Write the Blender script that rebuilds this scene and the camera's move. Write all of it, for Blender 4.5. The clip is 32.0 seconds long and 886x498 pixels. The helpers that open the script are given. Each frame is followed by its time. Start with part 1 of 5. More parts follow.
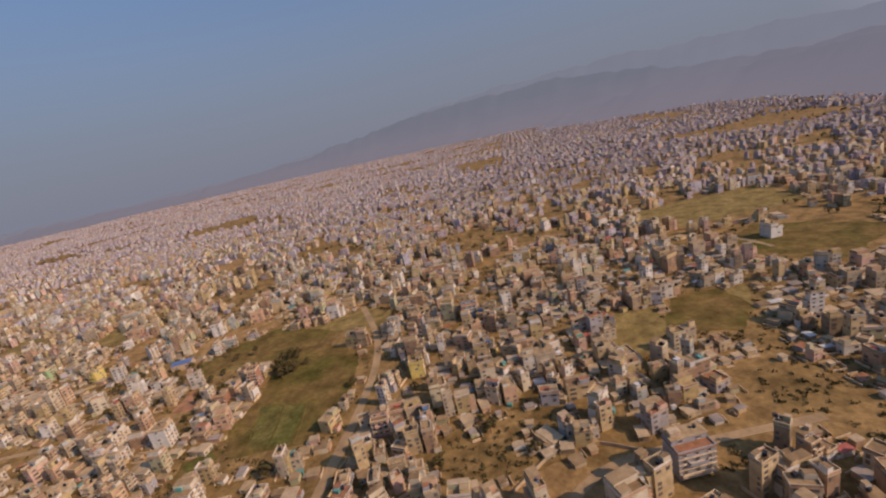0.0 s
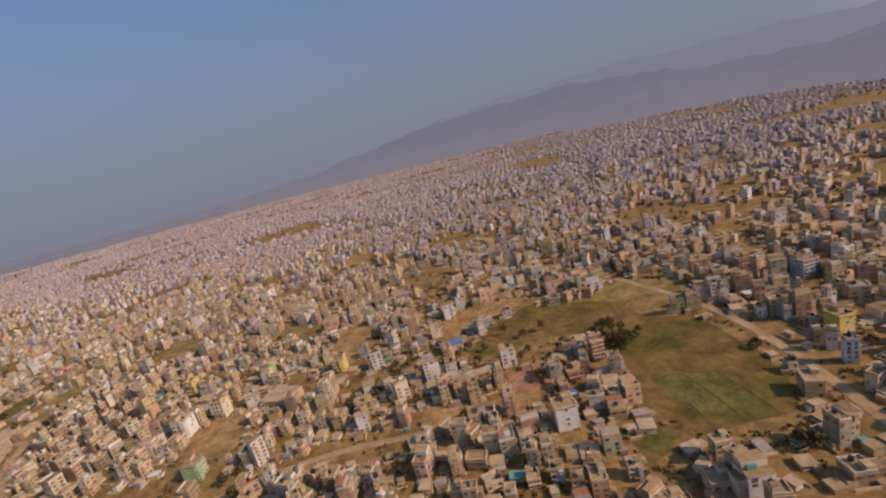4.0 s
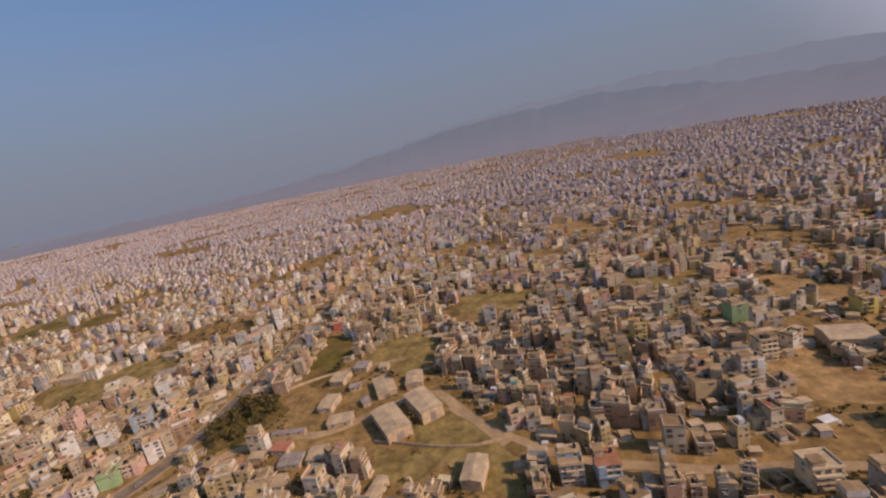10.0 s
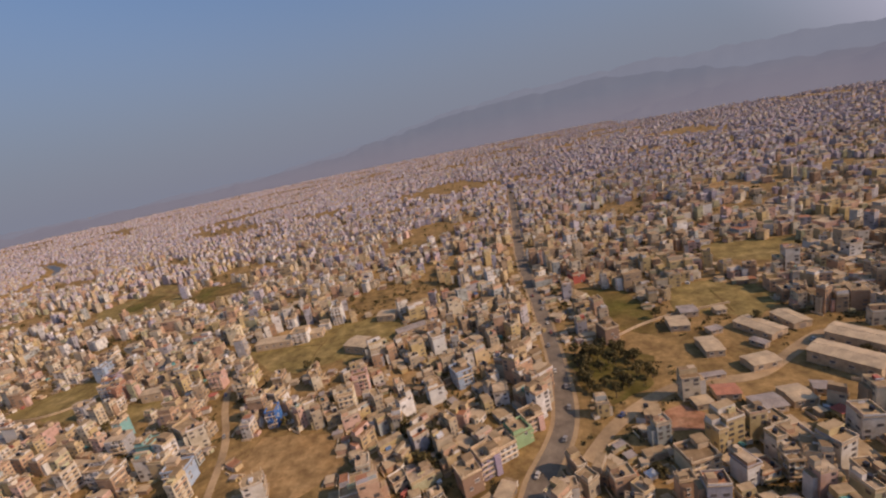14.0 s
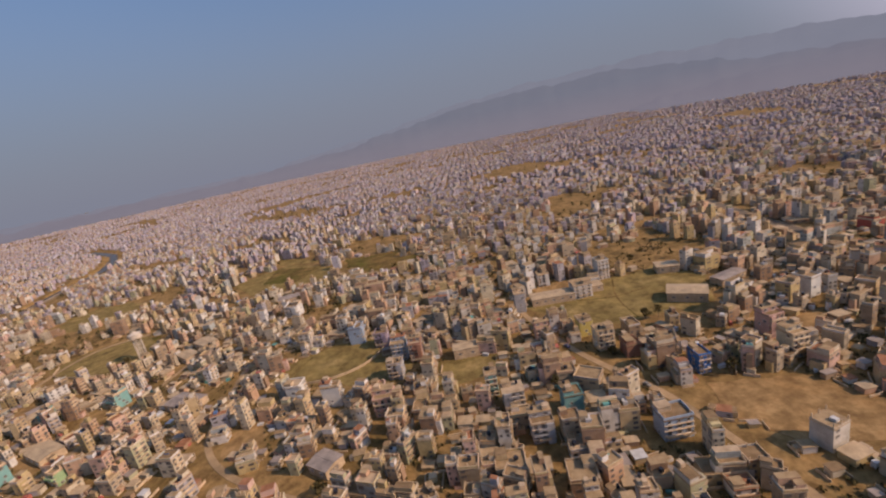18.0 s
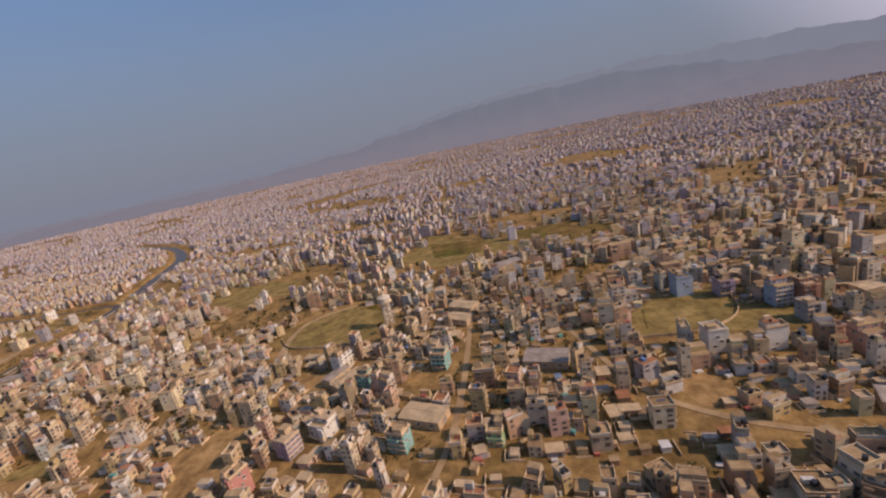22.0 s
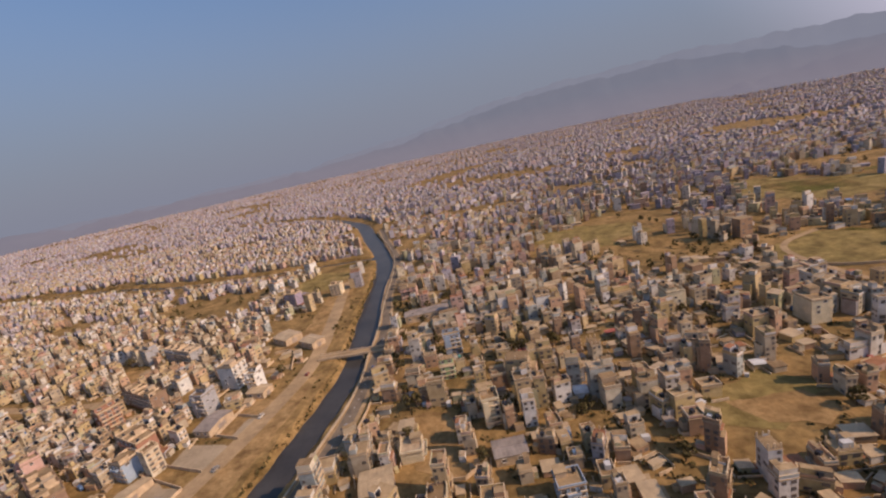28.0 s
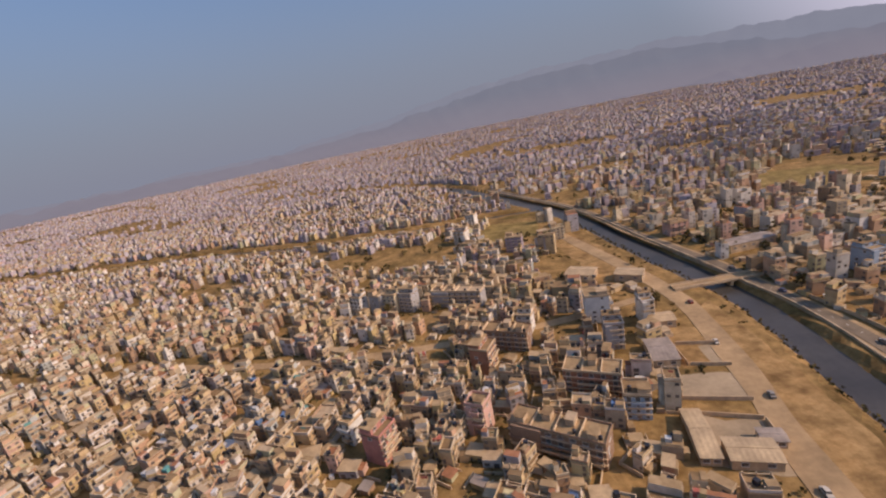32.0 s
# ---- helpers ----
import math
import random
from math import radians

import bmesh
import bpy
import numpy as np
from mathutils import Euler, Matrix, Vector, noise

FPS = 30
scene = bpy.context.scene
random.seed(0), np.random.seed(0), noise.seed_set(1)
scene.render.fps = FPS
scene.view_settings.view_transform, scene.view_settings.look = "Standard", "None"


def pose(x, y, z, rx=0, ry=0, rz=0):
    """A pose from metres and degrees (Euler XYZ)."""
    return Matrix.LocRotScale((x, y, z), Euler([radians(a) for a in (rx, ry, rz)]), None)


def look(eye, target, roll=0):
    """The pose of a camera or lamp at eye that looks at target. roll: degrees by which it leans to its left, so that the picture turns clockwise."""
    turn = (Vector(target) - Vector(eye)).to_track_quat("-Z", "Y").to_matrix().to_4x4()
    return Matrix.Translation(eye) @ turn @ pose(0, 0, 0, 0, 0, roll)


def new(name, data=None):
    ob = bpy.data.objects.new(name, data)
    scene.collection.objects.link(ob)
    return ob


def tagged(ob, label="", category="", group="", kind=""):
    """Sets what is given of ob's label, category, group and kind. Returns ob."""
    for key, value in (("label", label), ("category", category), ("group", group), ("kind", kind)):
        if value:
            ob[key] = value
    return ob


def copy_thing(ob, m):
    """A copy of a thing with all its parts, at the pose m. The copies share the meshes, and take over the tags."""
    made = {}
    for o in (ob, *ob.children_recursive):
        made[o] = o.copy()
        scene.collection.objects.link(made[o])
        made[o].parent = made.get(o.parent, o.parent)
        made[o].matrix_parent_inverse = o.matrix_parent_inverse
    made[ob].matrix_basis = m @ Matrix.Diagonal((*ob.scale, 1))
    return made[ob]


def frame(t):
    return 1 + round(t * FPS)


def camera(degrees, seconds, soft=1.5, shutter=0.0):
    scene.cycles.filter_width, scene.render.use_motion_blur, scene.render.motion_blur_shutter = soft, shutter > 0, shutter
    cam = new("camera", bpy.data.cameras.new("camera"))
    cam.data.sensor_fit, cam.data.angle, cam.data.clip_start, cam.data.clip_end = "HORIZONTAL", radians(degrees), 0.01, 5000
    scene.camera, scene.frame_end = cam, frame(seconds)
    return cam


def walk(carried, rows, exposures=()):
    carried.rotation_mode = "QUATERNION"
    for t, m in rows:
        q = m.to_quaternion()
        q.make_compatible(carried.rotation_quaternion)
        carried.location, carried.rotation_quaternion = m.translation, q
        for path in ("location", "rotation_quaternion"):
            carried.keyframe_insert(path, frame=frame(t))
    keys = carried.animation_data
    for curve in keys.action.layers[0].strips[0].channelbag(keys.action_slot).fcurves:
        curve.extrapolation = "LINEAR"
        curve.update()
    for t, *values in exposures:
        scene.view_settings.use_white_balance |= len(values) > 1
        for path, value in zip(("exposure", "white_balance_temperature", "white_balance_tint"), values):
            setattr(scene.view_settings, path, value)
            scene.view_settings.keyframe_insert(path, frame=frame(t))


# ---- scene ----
cam = camera(92.5, 32.0, soft=2.2)
# seconds, place in metres, yaw, pitch and lean in degrees
PATH = [
    (0, 0, 0, 93.01, 11.88, -15.35, -12.47),
    (0.5, -18.86, 0.02, 93.01, 11.65, -15.30, -12.81),
    (1, -37.72, 0.07, 92.99, 11.42, -15.28, -12.69),
    (1.5, -56.58, 0.14, 92.96, 11.18, -15.17, -12.64),
    (2, -75.43, 0.23, 92.93, 10.91, -14.71, -12.71),
    (2.5, -94.29, 0.35, 92.88, 10.71, -14.21, -13.09),
    (3, -113.15, 0.49, 92.83, 10.70, -14.08, -13.65),
    (3.5, -132.01, 0.66, 92.76, 10.71, -13.84, -13.97),
    (5.5, -207.44, 1.6, 92.42, 11.49, -12.60, -15.14),
    (6, -226.3, 1.9, 92.31, 11.13, -11.75, -14.97),
    (6.5, -245.16, 2.24, 92.19, 10.71, -11.15, -13.54),
    (7, -264.02, 2.6, 92.06, 10.30, -11.48, -12.88),
    (7.5, -282.88, 2.99, 91.92, 9.97, -13.54, -12.49),
    (8, -301.74, 3.42, 91.76, 9.69, -15.34, -12.28),
    (8.5, -320.6, 3.87, 91.6, 9.45, -15.37, -11.64),
    (9, -339.47, 4.36, 91.43, 9.33, -13.99, -11.31),
    (9.5, -358.33, 4.88, 91.25, 9.32, -13.07, -11.19),
    (10, -377.2, 5.43, 91.06, 9.27, -12.75, -11.55),
    (10.5, -396.07, 6.02, 90.86, 9.21, -12.64, -12.19),
    (11, -414.93, 6.64, 90.65, 8.97, -12.92, -12.70),
    (11.5, -433.81, 7.29, 90.43, 8.65, -13.29, -12.78),
    (12, -452.68, 7.99, 90.2, 8.14, -13.99, -12.74),
    (12.5, -471.55, 8.72, 89.96, 7.75, -14.54, -12.06),
    (13, -490.43, 9.48, 89.71, 7.29, -14.89, -11.44),
    (13.5, -509.3, 10.29, 89.45, 7.04, -14.77, -11.29),
    (14, -528.18, 11.13, 89.18, 6.95, -14.46, -11.55),
    (14.5, -547.07, 12.02, 88.9, 7.12, -14.42, -11.76),
    (16.5, -622.62, 15.97, 87.66, 6.50, -14.68, -12.00),
    (17, -641.52, 17.07, 87.33, 6.10, -14.79, -11.49),
    (17.5, -660.41, 18.21, 86.98, 5.78, -15.06, -11.55),
    (18, -679.32, 19.39, 86.63, 5.46, -15.08, -11.57),
    (18.5, -698.22, 20.62, 86.26, 5.08, -14.82, -12.04),
    (19, -717.13, 21.9, 85.89, 4.59, -14.45, -12.28),
    (19.5, -736.04, 23.23, 85.5, 4.07, -13.52, -12.07),
    (20, -754.96, 24.6, 85.1, 3.63, -12.96, -12.20),
    (20.5, -773.88, 26.03, 84.69, 3.24, -12.77, -12.17),
    (21, -792.8, 27.51, 84.27, 3.06, -12.85, -11.84),
    (21.5, -811.73, 29.03, 83.84, 3.16, -14.00, -11.87),
    (22, -830.67, 30.62, 83.41, 3.27, -14.67, -11.67),
    (22.5, -849.6, 32.25, 82.95, 3.65, -14.65, -11.87),
    (23, -868.55, 33.94, 82.49, 3.74, -14.05, -11.63),
    (23.5, -887.49, 35.68, 82.02, 3.58, -13.84, -11.51),
    (24, -906.45, 37.48, 81.54, 3.45, -14.11, -11.13),
    (24.5, -925.41, 39.34, 81.05, 3.51, -15.31, -11.37),
    (25, -944.37, 41.25, 80.55, 3.73, -16.06, -11.79),
    (25.5, -963.34, 43.23, 80.03, 3.99, -16.23, -11.96),
    (27.5, -1039.28, 51.74, 77.87, 4.90, -13.65, -12.25),
    (28, -1058.28, 54.03, 77.31, 5.00, -14.22, -12.05),
    (28.5, -1077.28, 56.38, 76.73, 5.02, -14.56, -11.94),
    (29, -1096.3, 58.8, 76.15, 4.66, -14.75, -12.04),
    (29.5, -1115.32, 61.28, 75.55, 4.28, -14.88, -12.03),
    (30, -1134.35, 63.84, 74.94, 3.71, -14.59, -12.14),
    (30.5, -1153.38, 66.46, 74.33, 2.98, -14.51, -12.06),
    (31, -1172.43, 69.16, 73.7, 2.19, -14.98, -11.99),
    (31.5, -1191.48, 71.92, 73.06, 1.23, -16.42, -11.75),
    (32, -1210.54, 74.76, 72.41, 0.25, -16.53, -11.25),
]
walk(cam, [(t, pose(x, y, z, 0, 0, yaw) @ pose(0, 0, 0, 90 + pitch) @ pose(0, 0, 0, 0, 0, lean)) for t, x, y, z, yaw, pitch, lean in PATH],
     [(0.0, 0.04, 6300, 20), (20.0, 0.1, 6300, 20), (26.0, 0.13, 6300, 20), (29.0, 0.22, 6300, 20), (32.0, 0.24, 6300, 20)])

# ---- light ----
SUN_AZ = radians(104)          # the sun's bearing from +y towards +x
SUN_EL = radians(37)
world = bpy.data.worlds.new("world")
scene.world = world
world.use_nodes = True
wn = world.node_tree.nodes
sky = wn.new("ShaderNodeTexSky")
sky.sky_type = 'NISHITA'
sky.sun_disc = False
sky.sun_elevation = SUN_EL
sky.sun_rotation = SUN_AZ
sky.altitude = 1400
sky.air_density = 1.6
sky.dust_density = 3.5
sky.ozone_density = 2.0
# a bank of grey-mauve dust lies on the horizon all round and thins out upwards
links = world.node_tree.links
coord = wn.new("ShaderNodeTexCoord")
split = wn.new("ShaderNodeSeparateXYZ")
links.new(coord.outputs["Generated"], split.inputs[0])
thin = wn.new("ShaderNodeMapRange")
thin.interpolation_type = 'SMOOTHERSTEP'
thin.inputs["From Min"].default_value, thin.inputs["From Max"].default_value = -0.05, 0.66
thin.inputs["To Min"].default_value, thin.inputs["To Max"].default_value = 0.97, 0.10
links.new(split.outputs[2], thin.inputs[0])
dim = wn.new("ShaderNodeMix")
dim.data_type, dim.blend_type = 'RGBA', 'MULTIPLY'
dim.inputs[0].default_value = 1.0
dim.inputs[7].default_value = (0.056, 0.089, 0.112, 1)
links.new(sky.outputs[0], dim.inputs[6])
dust = wn.new("ShaderNodeMix")
dust.data_type = 'RGBA'
# forward-scatter glow on the sun's side, out of view, added to fill the shadows
toward = wn.new("ShaderNodeVectorMath")
toward.operation = 'DOT_PRODUCT'
toward.inputs[1].default_value = (math.sin(SUN_AZ) * math.cos(SUN_EL), math.cos(SUN_AZ) * math.cos(SUN_EL), math.sin(SUN_EL))
links.new(coord.outputs["Generated"], toward.inputs[0])
glow = wn.new("ShaderNodeMapRange")
glow.interpolation_type = 'SMOOTHSTEP'
glow.inputs["From Min"].default_value, glow.inputs["From Max"].default_value = 0.25, 1.0
glow.inputs["To Min"].default_value, glow.inputs["To Max"].default_value = 0.0, 1.0
links.new(toward.outputs["Value"], glow.inputs[0])
warm = wn.new("ShaderNodeMix")
warm.data_type = 'RGBA'
warm.inputs[6].default_value = (0.196, 0.212, 0.252, 1)
warm.inputs[7].default_value = (1.75, 1.55, 1.75, 1)
links.new(glow.outputs[0], warm.inputs[0])
links.new(warm.outputs[2], dust.inputs[7])
links.new(thin.outputs[0], dust.inputs[0])
links.new(dim.outputs[2], dust.inputs[6])
links.new(dust.outputs[2], wn["Background"].inputs[0])
wn["Background"].inputs[1].default_value = 1.0
sun_data = bpy.data.lights.new("sun", 'SUN')
sun_data.energy = 3.65
sun_data.angle = radians(0.6)
sun_data.color = (1.0, 0.765, 0.54)
sun = new("sun", sun_data)
sun.matrix_world = look((math.sin(SUN_AZ) * 100, math.cos(SUN_AZ) * 100, 100 * math.tan(SUN_EL)), (0, 0, 0))
scene.view_settings.exposure = 0.0

# ---- materials ----
def nodes_of(name, rough=0.85, metal=0.0, spec=0.3):
    mat = bpy.data.materials.new(name)
    mat.use_nodes = True
    tree = mat.node_tree
    bsdf = tree.nodes["Principled BSDF"]
    bsdf.inputs["Roughness"].default_value = rough
    bsdf.inputs["Metallic"].default_value = metal
    bsdf.inputs["Specular IOR Level"].default_value = spec
    return mat, tree, bsdf


def ramp(tree, source, stops, constant=False):
    node = tree.nodes.new("ShaderNodeValToRGB")
    node.color_ramp.interpolation = 'CONSTANT' if constant else 'LINEAR'
    el = node.color_ramp.elements
    while len(el) < len(stops):
        el.new(0.5)
    for e, (p, c) in zip(el, stops):
        e.position, e.color = p, (*c, 1)
    tree.links.new(source, node.inputs[0])
    return node.outputs[0]


def noise_tex(tree, scale, detail=4.0, rough=0.6):
    coord = tree.nodes.new("ShaderNodeNewGeometry")
    tex = tree.nodes.new("ShaderNodeTexNoise")
    tex.inputs["Scale"].default_value = scale
    tex.inputs["Detail"].default_value = detail
    tex.inputs["Roughness"].default_value = rough
    tree.links.new(coord.outputs["Position"], tex.inputs["Vector"])
    return tex.outputs[0]


def blend(tree, kind, a, b, fac):
    mix = tree.nodes.new("ShaderNodeMix")
    mix.data_type, mix.blend_type = 'RGBA', kind
    mix.inputs[0].default_value = fac if isinstance(fac, float) else 0.5
    if not isinstance(fac, float):
        tree.links.new(fac, mix.inputs[0])
    for sock, v in ((mix.inputs[6], a), (mix.inputs[7], b)):
        if isinstance(v, tuple):
            sock.default_value = (*v, 1)
        else:
            tree.links.new(v, sock)
    return mix.outputs[2]


def bump(tree, bsdf, height, dist):
    node = tree.nodes.new("ShaderNodeBump")
    node.inputs["Distance"].default_value = dist
    node.inputs["Strength"].default_value = 0.6
    tree.links.new(height, node.inputs["Height"])
    tree.links.new(node.outputs[0], bsdf.inputs["Normal"])


def plain(name, colour, scale=0.6, vary=0.25, rough=0.85, metal=0.0, spec=0.3, fine=None):
    """A surface of one colour, with stains at two scales."""
    mat, tree, bsdf = nodes_of(name, rough, metal, spec)
    dark = tuple(c * (1 - vary) for c in colour)
    light = tuple(min(c * (1 + vary), 0.95) for c in colour)
    big = ramp(tree, noise_tex(tree, scale), [(0.3, dark), (0.7, light)])
    small = ramp(tree, noise_tex(tree, fine or scale * 7), [(0.3, (0.75, 0.74, 0.72)), (0.65, (1, 1, 1))])
    tree.links.new(blend(tree, 'MULTIPLY', big, small, 0.7), bsdf.inputs["Base Color"])
    return mat


WALL_COLOURS = [
    (0.00, (0.60, 0.45, 0.25)), (0.11, (0.68, 0.60, 0.45)), (0.22, (0.36, 0.22, 0.145)),
    (0.33, (0.46, 0.39, 0.29)), (0.45, (0.72, 0.68, 0.60)), (0.53, (0.62, 0.38, 0.25)),
    (0.61, (0.56, 0.43, 0.20)), (0.70, (0.34, 0.25, 0.17)), (0.75, (0.80, 0.78, 0.74)),
    (0.84, (0.40, 0.46, 0.46)), (0.88, (0.48, 0.48, 0.30)), (0.92, (0.66, 0.43, 0.36)), (0.96, (0.40, 0.40, 0.45))]
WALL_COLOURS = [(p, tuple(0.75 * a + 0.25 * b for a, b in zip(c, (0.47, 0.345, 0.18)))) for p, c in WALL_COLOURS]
# wall paints mixed with a mauve grey that stands for haze
HAZED_COLOURS = [(p, tuple(0.32 * a + 0.68 * b for a, b in zip(c, (0.42, 0.387, 0.475)))) for p, c in WALL_COLOURS]
BRIGHT_COLOURS = [(0.0, (0.13, 0.21, 0.36)), (0.12, (0.62, 0.60, 0.56)), (0.5, (0.14, 0.34, 0.30)), (0.65, (0.45, 0.14, 0.10)), (0.8, (0.60, 0.50, 0.26)), (0.9, (0.70, 0.69, 0.66))]


def painted(name, island, colours=None):
    """House walls: a paint of its own for each house, streaked by rain and dust."""
    mat, tree, bsdf = nodes_of(name, 0.9, 0.0, 0.2)
    if island:
        rnd = tree.nodes.new("ShaderNodeNewGeometry").outputs["Random Per Island"]
    else:
        rnd = tree.nodes.new("ShaderNodeObjectInfo").outputs["Random"]
    col = ramp(tree, rnd, colours or WALL_COLOURS, True)
    stain = ramp(tree, noise_tex(tree, 0.35), [(0.3, (0.62, 0.58, 0.52)), (0.65, (1, 1, 1))])
    grain = ramp(tree, noise_tex(tree, 3.0), [(0.3, (0.78, 0.76, 0.73)), (0.6, (1, 1, 1))])
    col = blend(tree, 'MULTIPLY', col, stain, 0.8)
    tree.links.new(blend(tree, 'MULTIPLY', col, grain, 0.7), bsdf.inputs["Base Color"])
    return mat


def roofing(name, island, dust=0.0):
    """Flat concrete roofs: from pale cement to dark, stained screed; dust sets how much painted haze is mixed in."""
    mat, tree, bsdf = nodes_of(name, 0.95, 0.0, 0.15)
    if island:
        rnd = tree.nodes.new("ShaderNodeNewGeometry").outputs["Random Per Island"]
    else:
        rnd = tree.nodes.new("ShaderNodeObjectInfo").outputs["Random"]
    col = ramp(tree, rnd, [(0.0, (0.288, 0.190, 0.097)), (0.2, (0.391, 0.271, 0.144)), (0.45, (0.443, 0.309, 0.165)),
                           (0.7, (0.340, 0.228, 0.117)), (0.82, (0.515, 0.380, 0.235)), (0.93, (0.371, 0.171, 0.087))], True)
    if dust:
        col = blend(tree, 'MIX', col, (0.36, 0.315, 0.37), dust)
    stain = ramp(tree, noise_tex(tree, 0.5), [(0.3, (0.55, 0.52, 0.48)), (0.7, (1, 1, 1))])
    tree.links.new(blend(tree, 'MULTIPLY', col, stain, 0.9), bsdf.inputs["Base Color"])
    return mat


M_WALL = painted("house_paint", False)
M_WALLS = painted("house_paint_mixed", True)
# for farther houses: haze painted into the wall colour
M_HAZED = painted("haze_tinted_house_paint", True, HAZED_COLOURS)
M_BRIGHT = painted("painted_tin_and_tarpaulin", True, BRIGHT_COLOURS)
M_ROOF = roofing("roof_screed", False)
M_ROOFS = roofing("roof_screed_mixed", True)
# for farther roofs, with a mauve haze tint in the colour
M_ROOFS_HAZED = roofing("roof_screed_haze_tint", True, 0.7)
M_BAND = plain("slab_concrete", (0.592, 0.437, 0.267), 0.8, 0.25)
M_GLASS = plain("window_dark", (0.13, 0.108, 0.09), 0.5, 0.35, 0.3, 0.0, 0.5)
M_FRAME = plain("window_frame_paint", (0.66, 0.61, 0.53), 1.0, 0.2)
M_TANK = plain("tank_plastic", (0.03, 0.03, 0.035), 1.0, 0.2, 0.45)
M_TIN = plain("tin_sheet", (0.48, 0.345, 0.195), 0.3, 0.25, 0.6, 0.1)
M_TIN_DARK = plain("tin_sheet_rusty", (0.34, 0.27, 0.21), 0.3, 0.3, 0.6, 0.2)
M_TIN_RED = plain("tin_sheet_red", (0.42, 0.17, 0.09), 0.4, 0.25, 0.6, 0.1)
M_BLUE = plain("tin_sheet_blue", (0.12, 0.18, 0.33), 0.4, 0.2, 0.5, 0.1)
M_ASPHALT = plain("asphalt", (0.185, 0.138, 0.09), 0.2, 0.3, 0.9)
M_DIRT = plain("dirt_road_soil", (0.365, 0.242, 0.122), 0.1, 0.32, 0.95)
M_PLASTER = plain("pale_weathered_plaster", (0.60, 0.50, 0.37), 0.5, 0.15, 0.9)
M_YARD = plain("yard_concrete", (0.36, 0.268, 0.162), 0.12, 0.2, 0.92)
M_CONCRETE = plain("concrete", (0.428, 0.323, 0.198), 0.25, 0.25, 0.9)
M_WATER = plain("river_water", (0.06, 0.052, 0.042), 0.08, 0.3, 0.3, 0.0, 0.25)


def ground_mat(name, stops, scale, fine):
    mat, tree, bsdf = nodes_of(name, 0.95, 0.0, 0.1)
    big = ramp(tree, noise_tex(tree, scale, 6.0, 0.62), stops)
    small = ramp(tree, noise_tex(tree, fine, 5.0, 0.7), [(0.35, (0.55, 0.52, 0.48)), (0.62, (1, 1, 1))])
    patch = ramp(tree, noise_tex(tree, (scale * fine) ** 0.5, 3.0, 0.55), [(0.36, (0.62, 0.60, 0.55)), (0.5, (0.95, 0.95, 0.93)), (0.64, (1.22, 1.2, 1.16))])
    h = noise_tex(tree, fine * 2)
    bump(tree, bsdf, h, 0.3)
    col = blend(tree, 'MULTIPLY', big, patch, 0.85)
    tree.links.new(blend(tree, 'MULTIPLY', col, small, 0.8), bsdf.inputs["Base Color"])
    return mat


M_GROUND = ground_mat("bare_town_ground", [(0.3, (0.151, 0.100, 0.034)), (0.45, (0.259, 0.162, 0.060)),
                                           (0.6, (0.336, 0.207, 0.081)), (0.75, (0.195, 0.127, 0.046))], 0.045, 0.5)
M_FIELD = ground_mat("dry_grass", [(0.3, (0.300, 0.206, 0.074)), (0.5, (0.240, 0.172, 0.058)), (0.68, (0.338, 0.238, 0.092))], 0.05, 0.35)
M_GREEN = ground_mat("green_grass", [(0.33, (0.104, 0.095, 0.018)), (0.43, (0.143, 0.109, 0.027)), (0.55, (0.196, 0.126, 0.040)), (0.7, (0.254, 0.160, 0.056))], 0.035, 0.35)
M_SOIL = ground_mat("bare_soil", [(0.3, (0.292, 0.172, 0.067)), (0.5, (0.357, 0.219, 0.091)), (0.7, (0.421, 0.267, 0.115))], 0.06, 0.4)
M_CROP = ground_mat("green_crop", [(0.3, (0.112, 0.112, 0.024)), (0.5, (0.140, 0.126, 0.032)), (0.7, (0.190, 0.146, 0.045))], 0.06, 0.6)
M_BRICK_DUST = ground_mat("brick_dust", [(0.3, (0.33, 0.16, 0.085)), (0.5, (0.40, 0.20, 0.11)), (0.7, (0.42, 0.25, 0.14))], 0.08, 0.5)
M_LEAF = ground_mat("leaves", [(0.3, (0.095, 0.073, 0.028)), (0.5, (0.13, 0.10, 0.038)), (0.7, (0.17, 0.13, 0.052))], 0.3, 2.0)
M_BARK = plain("bark", (0.12, 0.09, 0.06), 2.0, 0.3)


def tint(name, colour):
    return plain(name, colour, 0.4, 0.14, 0.88, 0.0, 0.25, 3.0)

# ---- mesh helpers ----
def link_mesh(name, verts, faces, mats, parent=None, index=None):
    me = bpy.data.meshes.new(name)
    me.from_pydata(verts, [], faces)
    for m in (mats if isinstance(mats, (list, tuple)) else [mats]):
        me.materials.append(m)
    if index is not None:
        me.polygons.foreach_set("material_index", index)
    me.shade_flat()
    me.update()
    ob = new(name, me)
    if parent:
        ob.parent = parent
    return ob


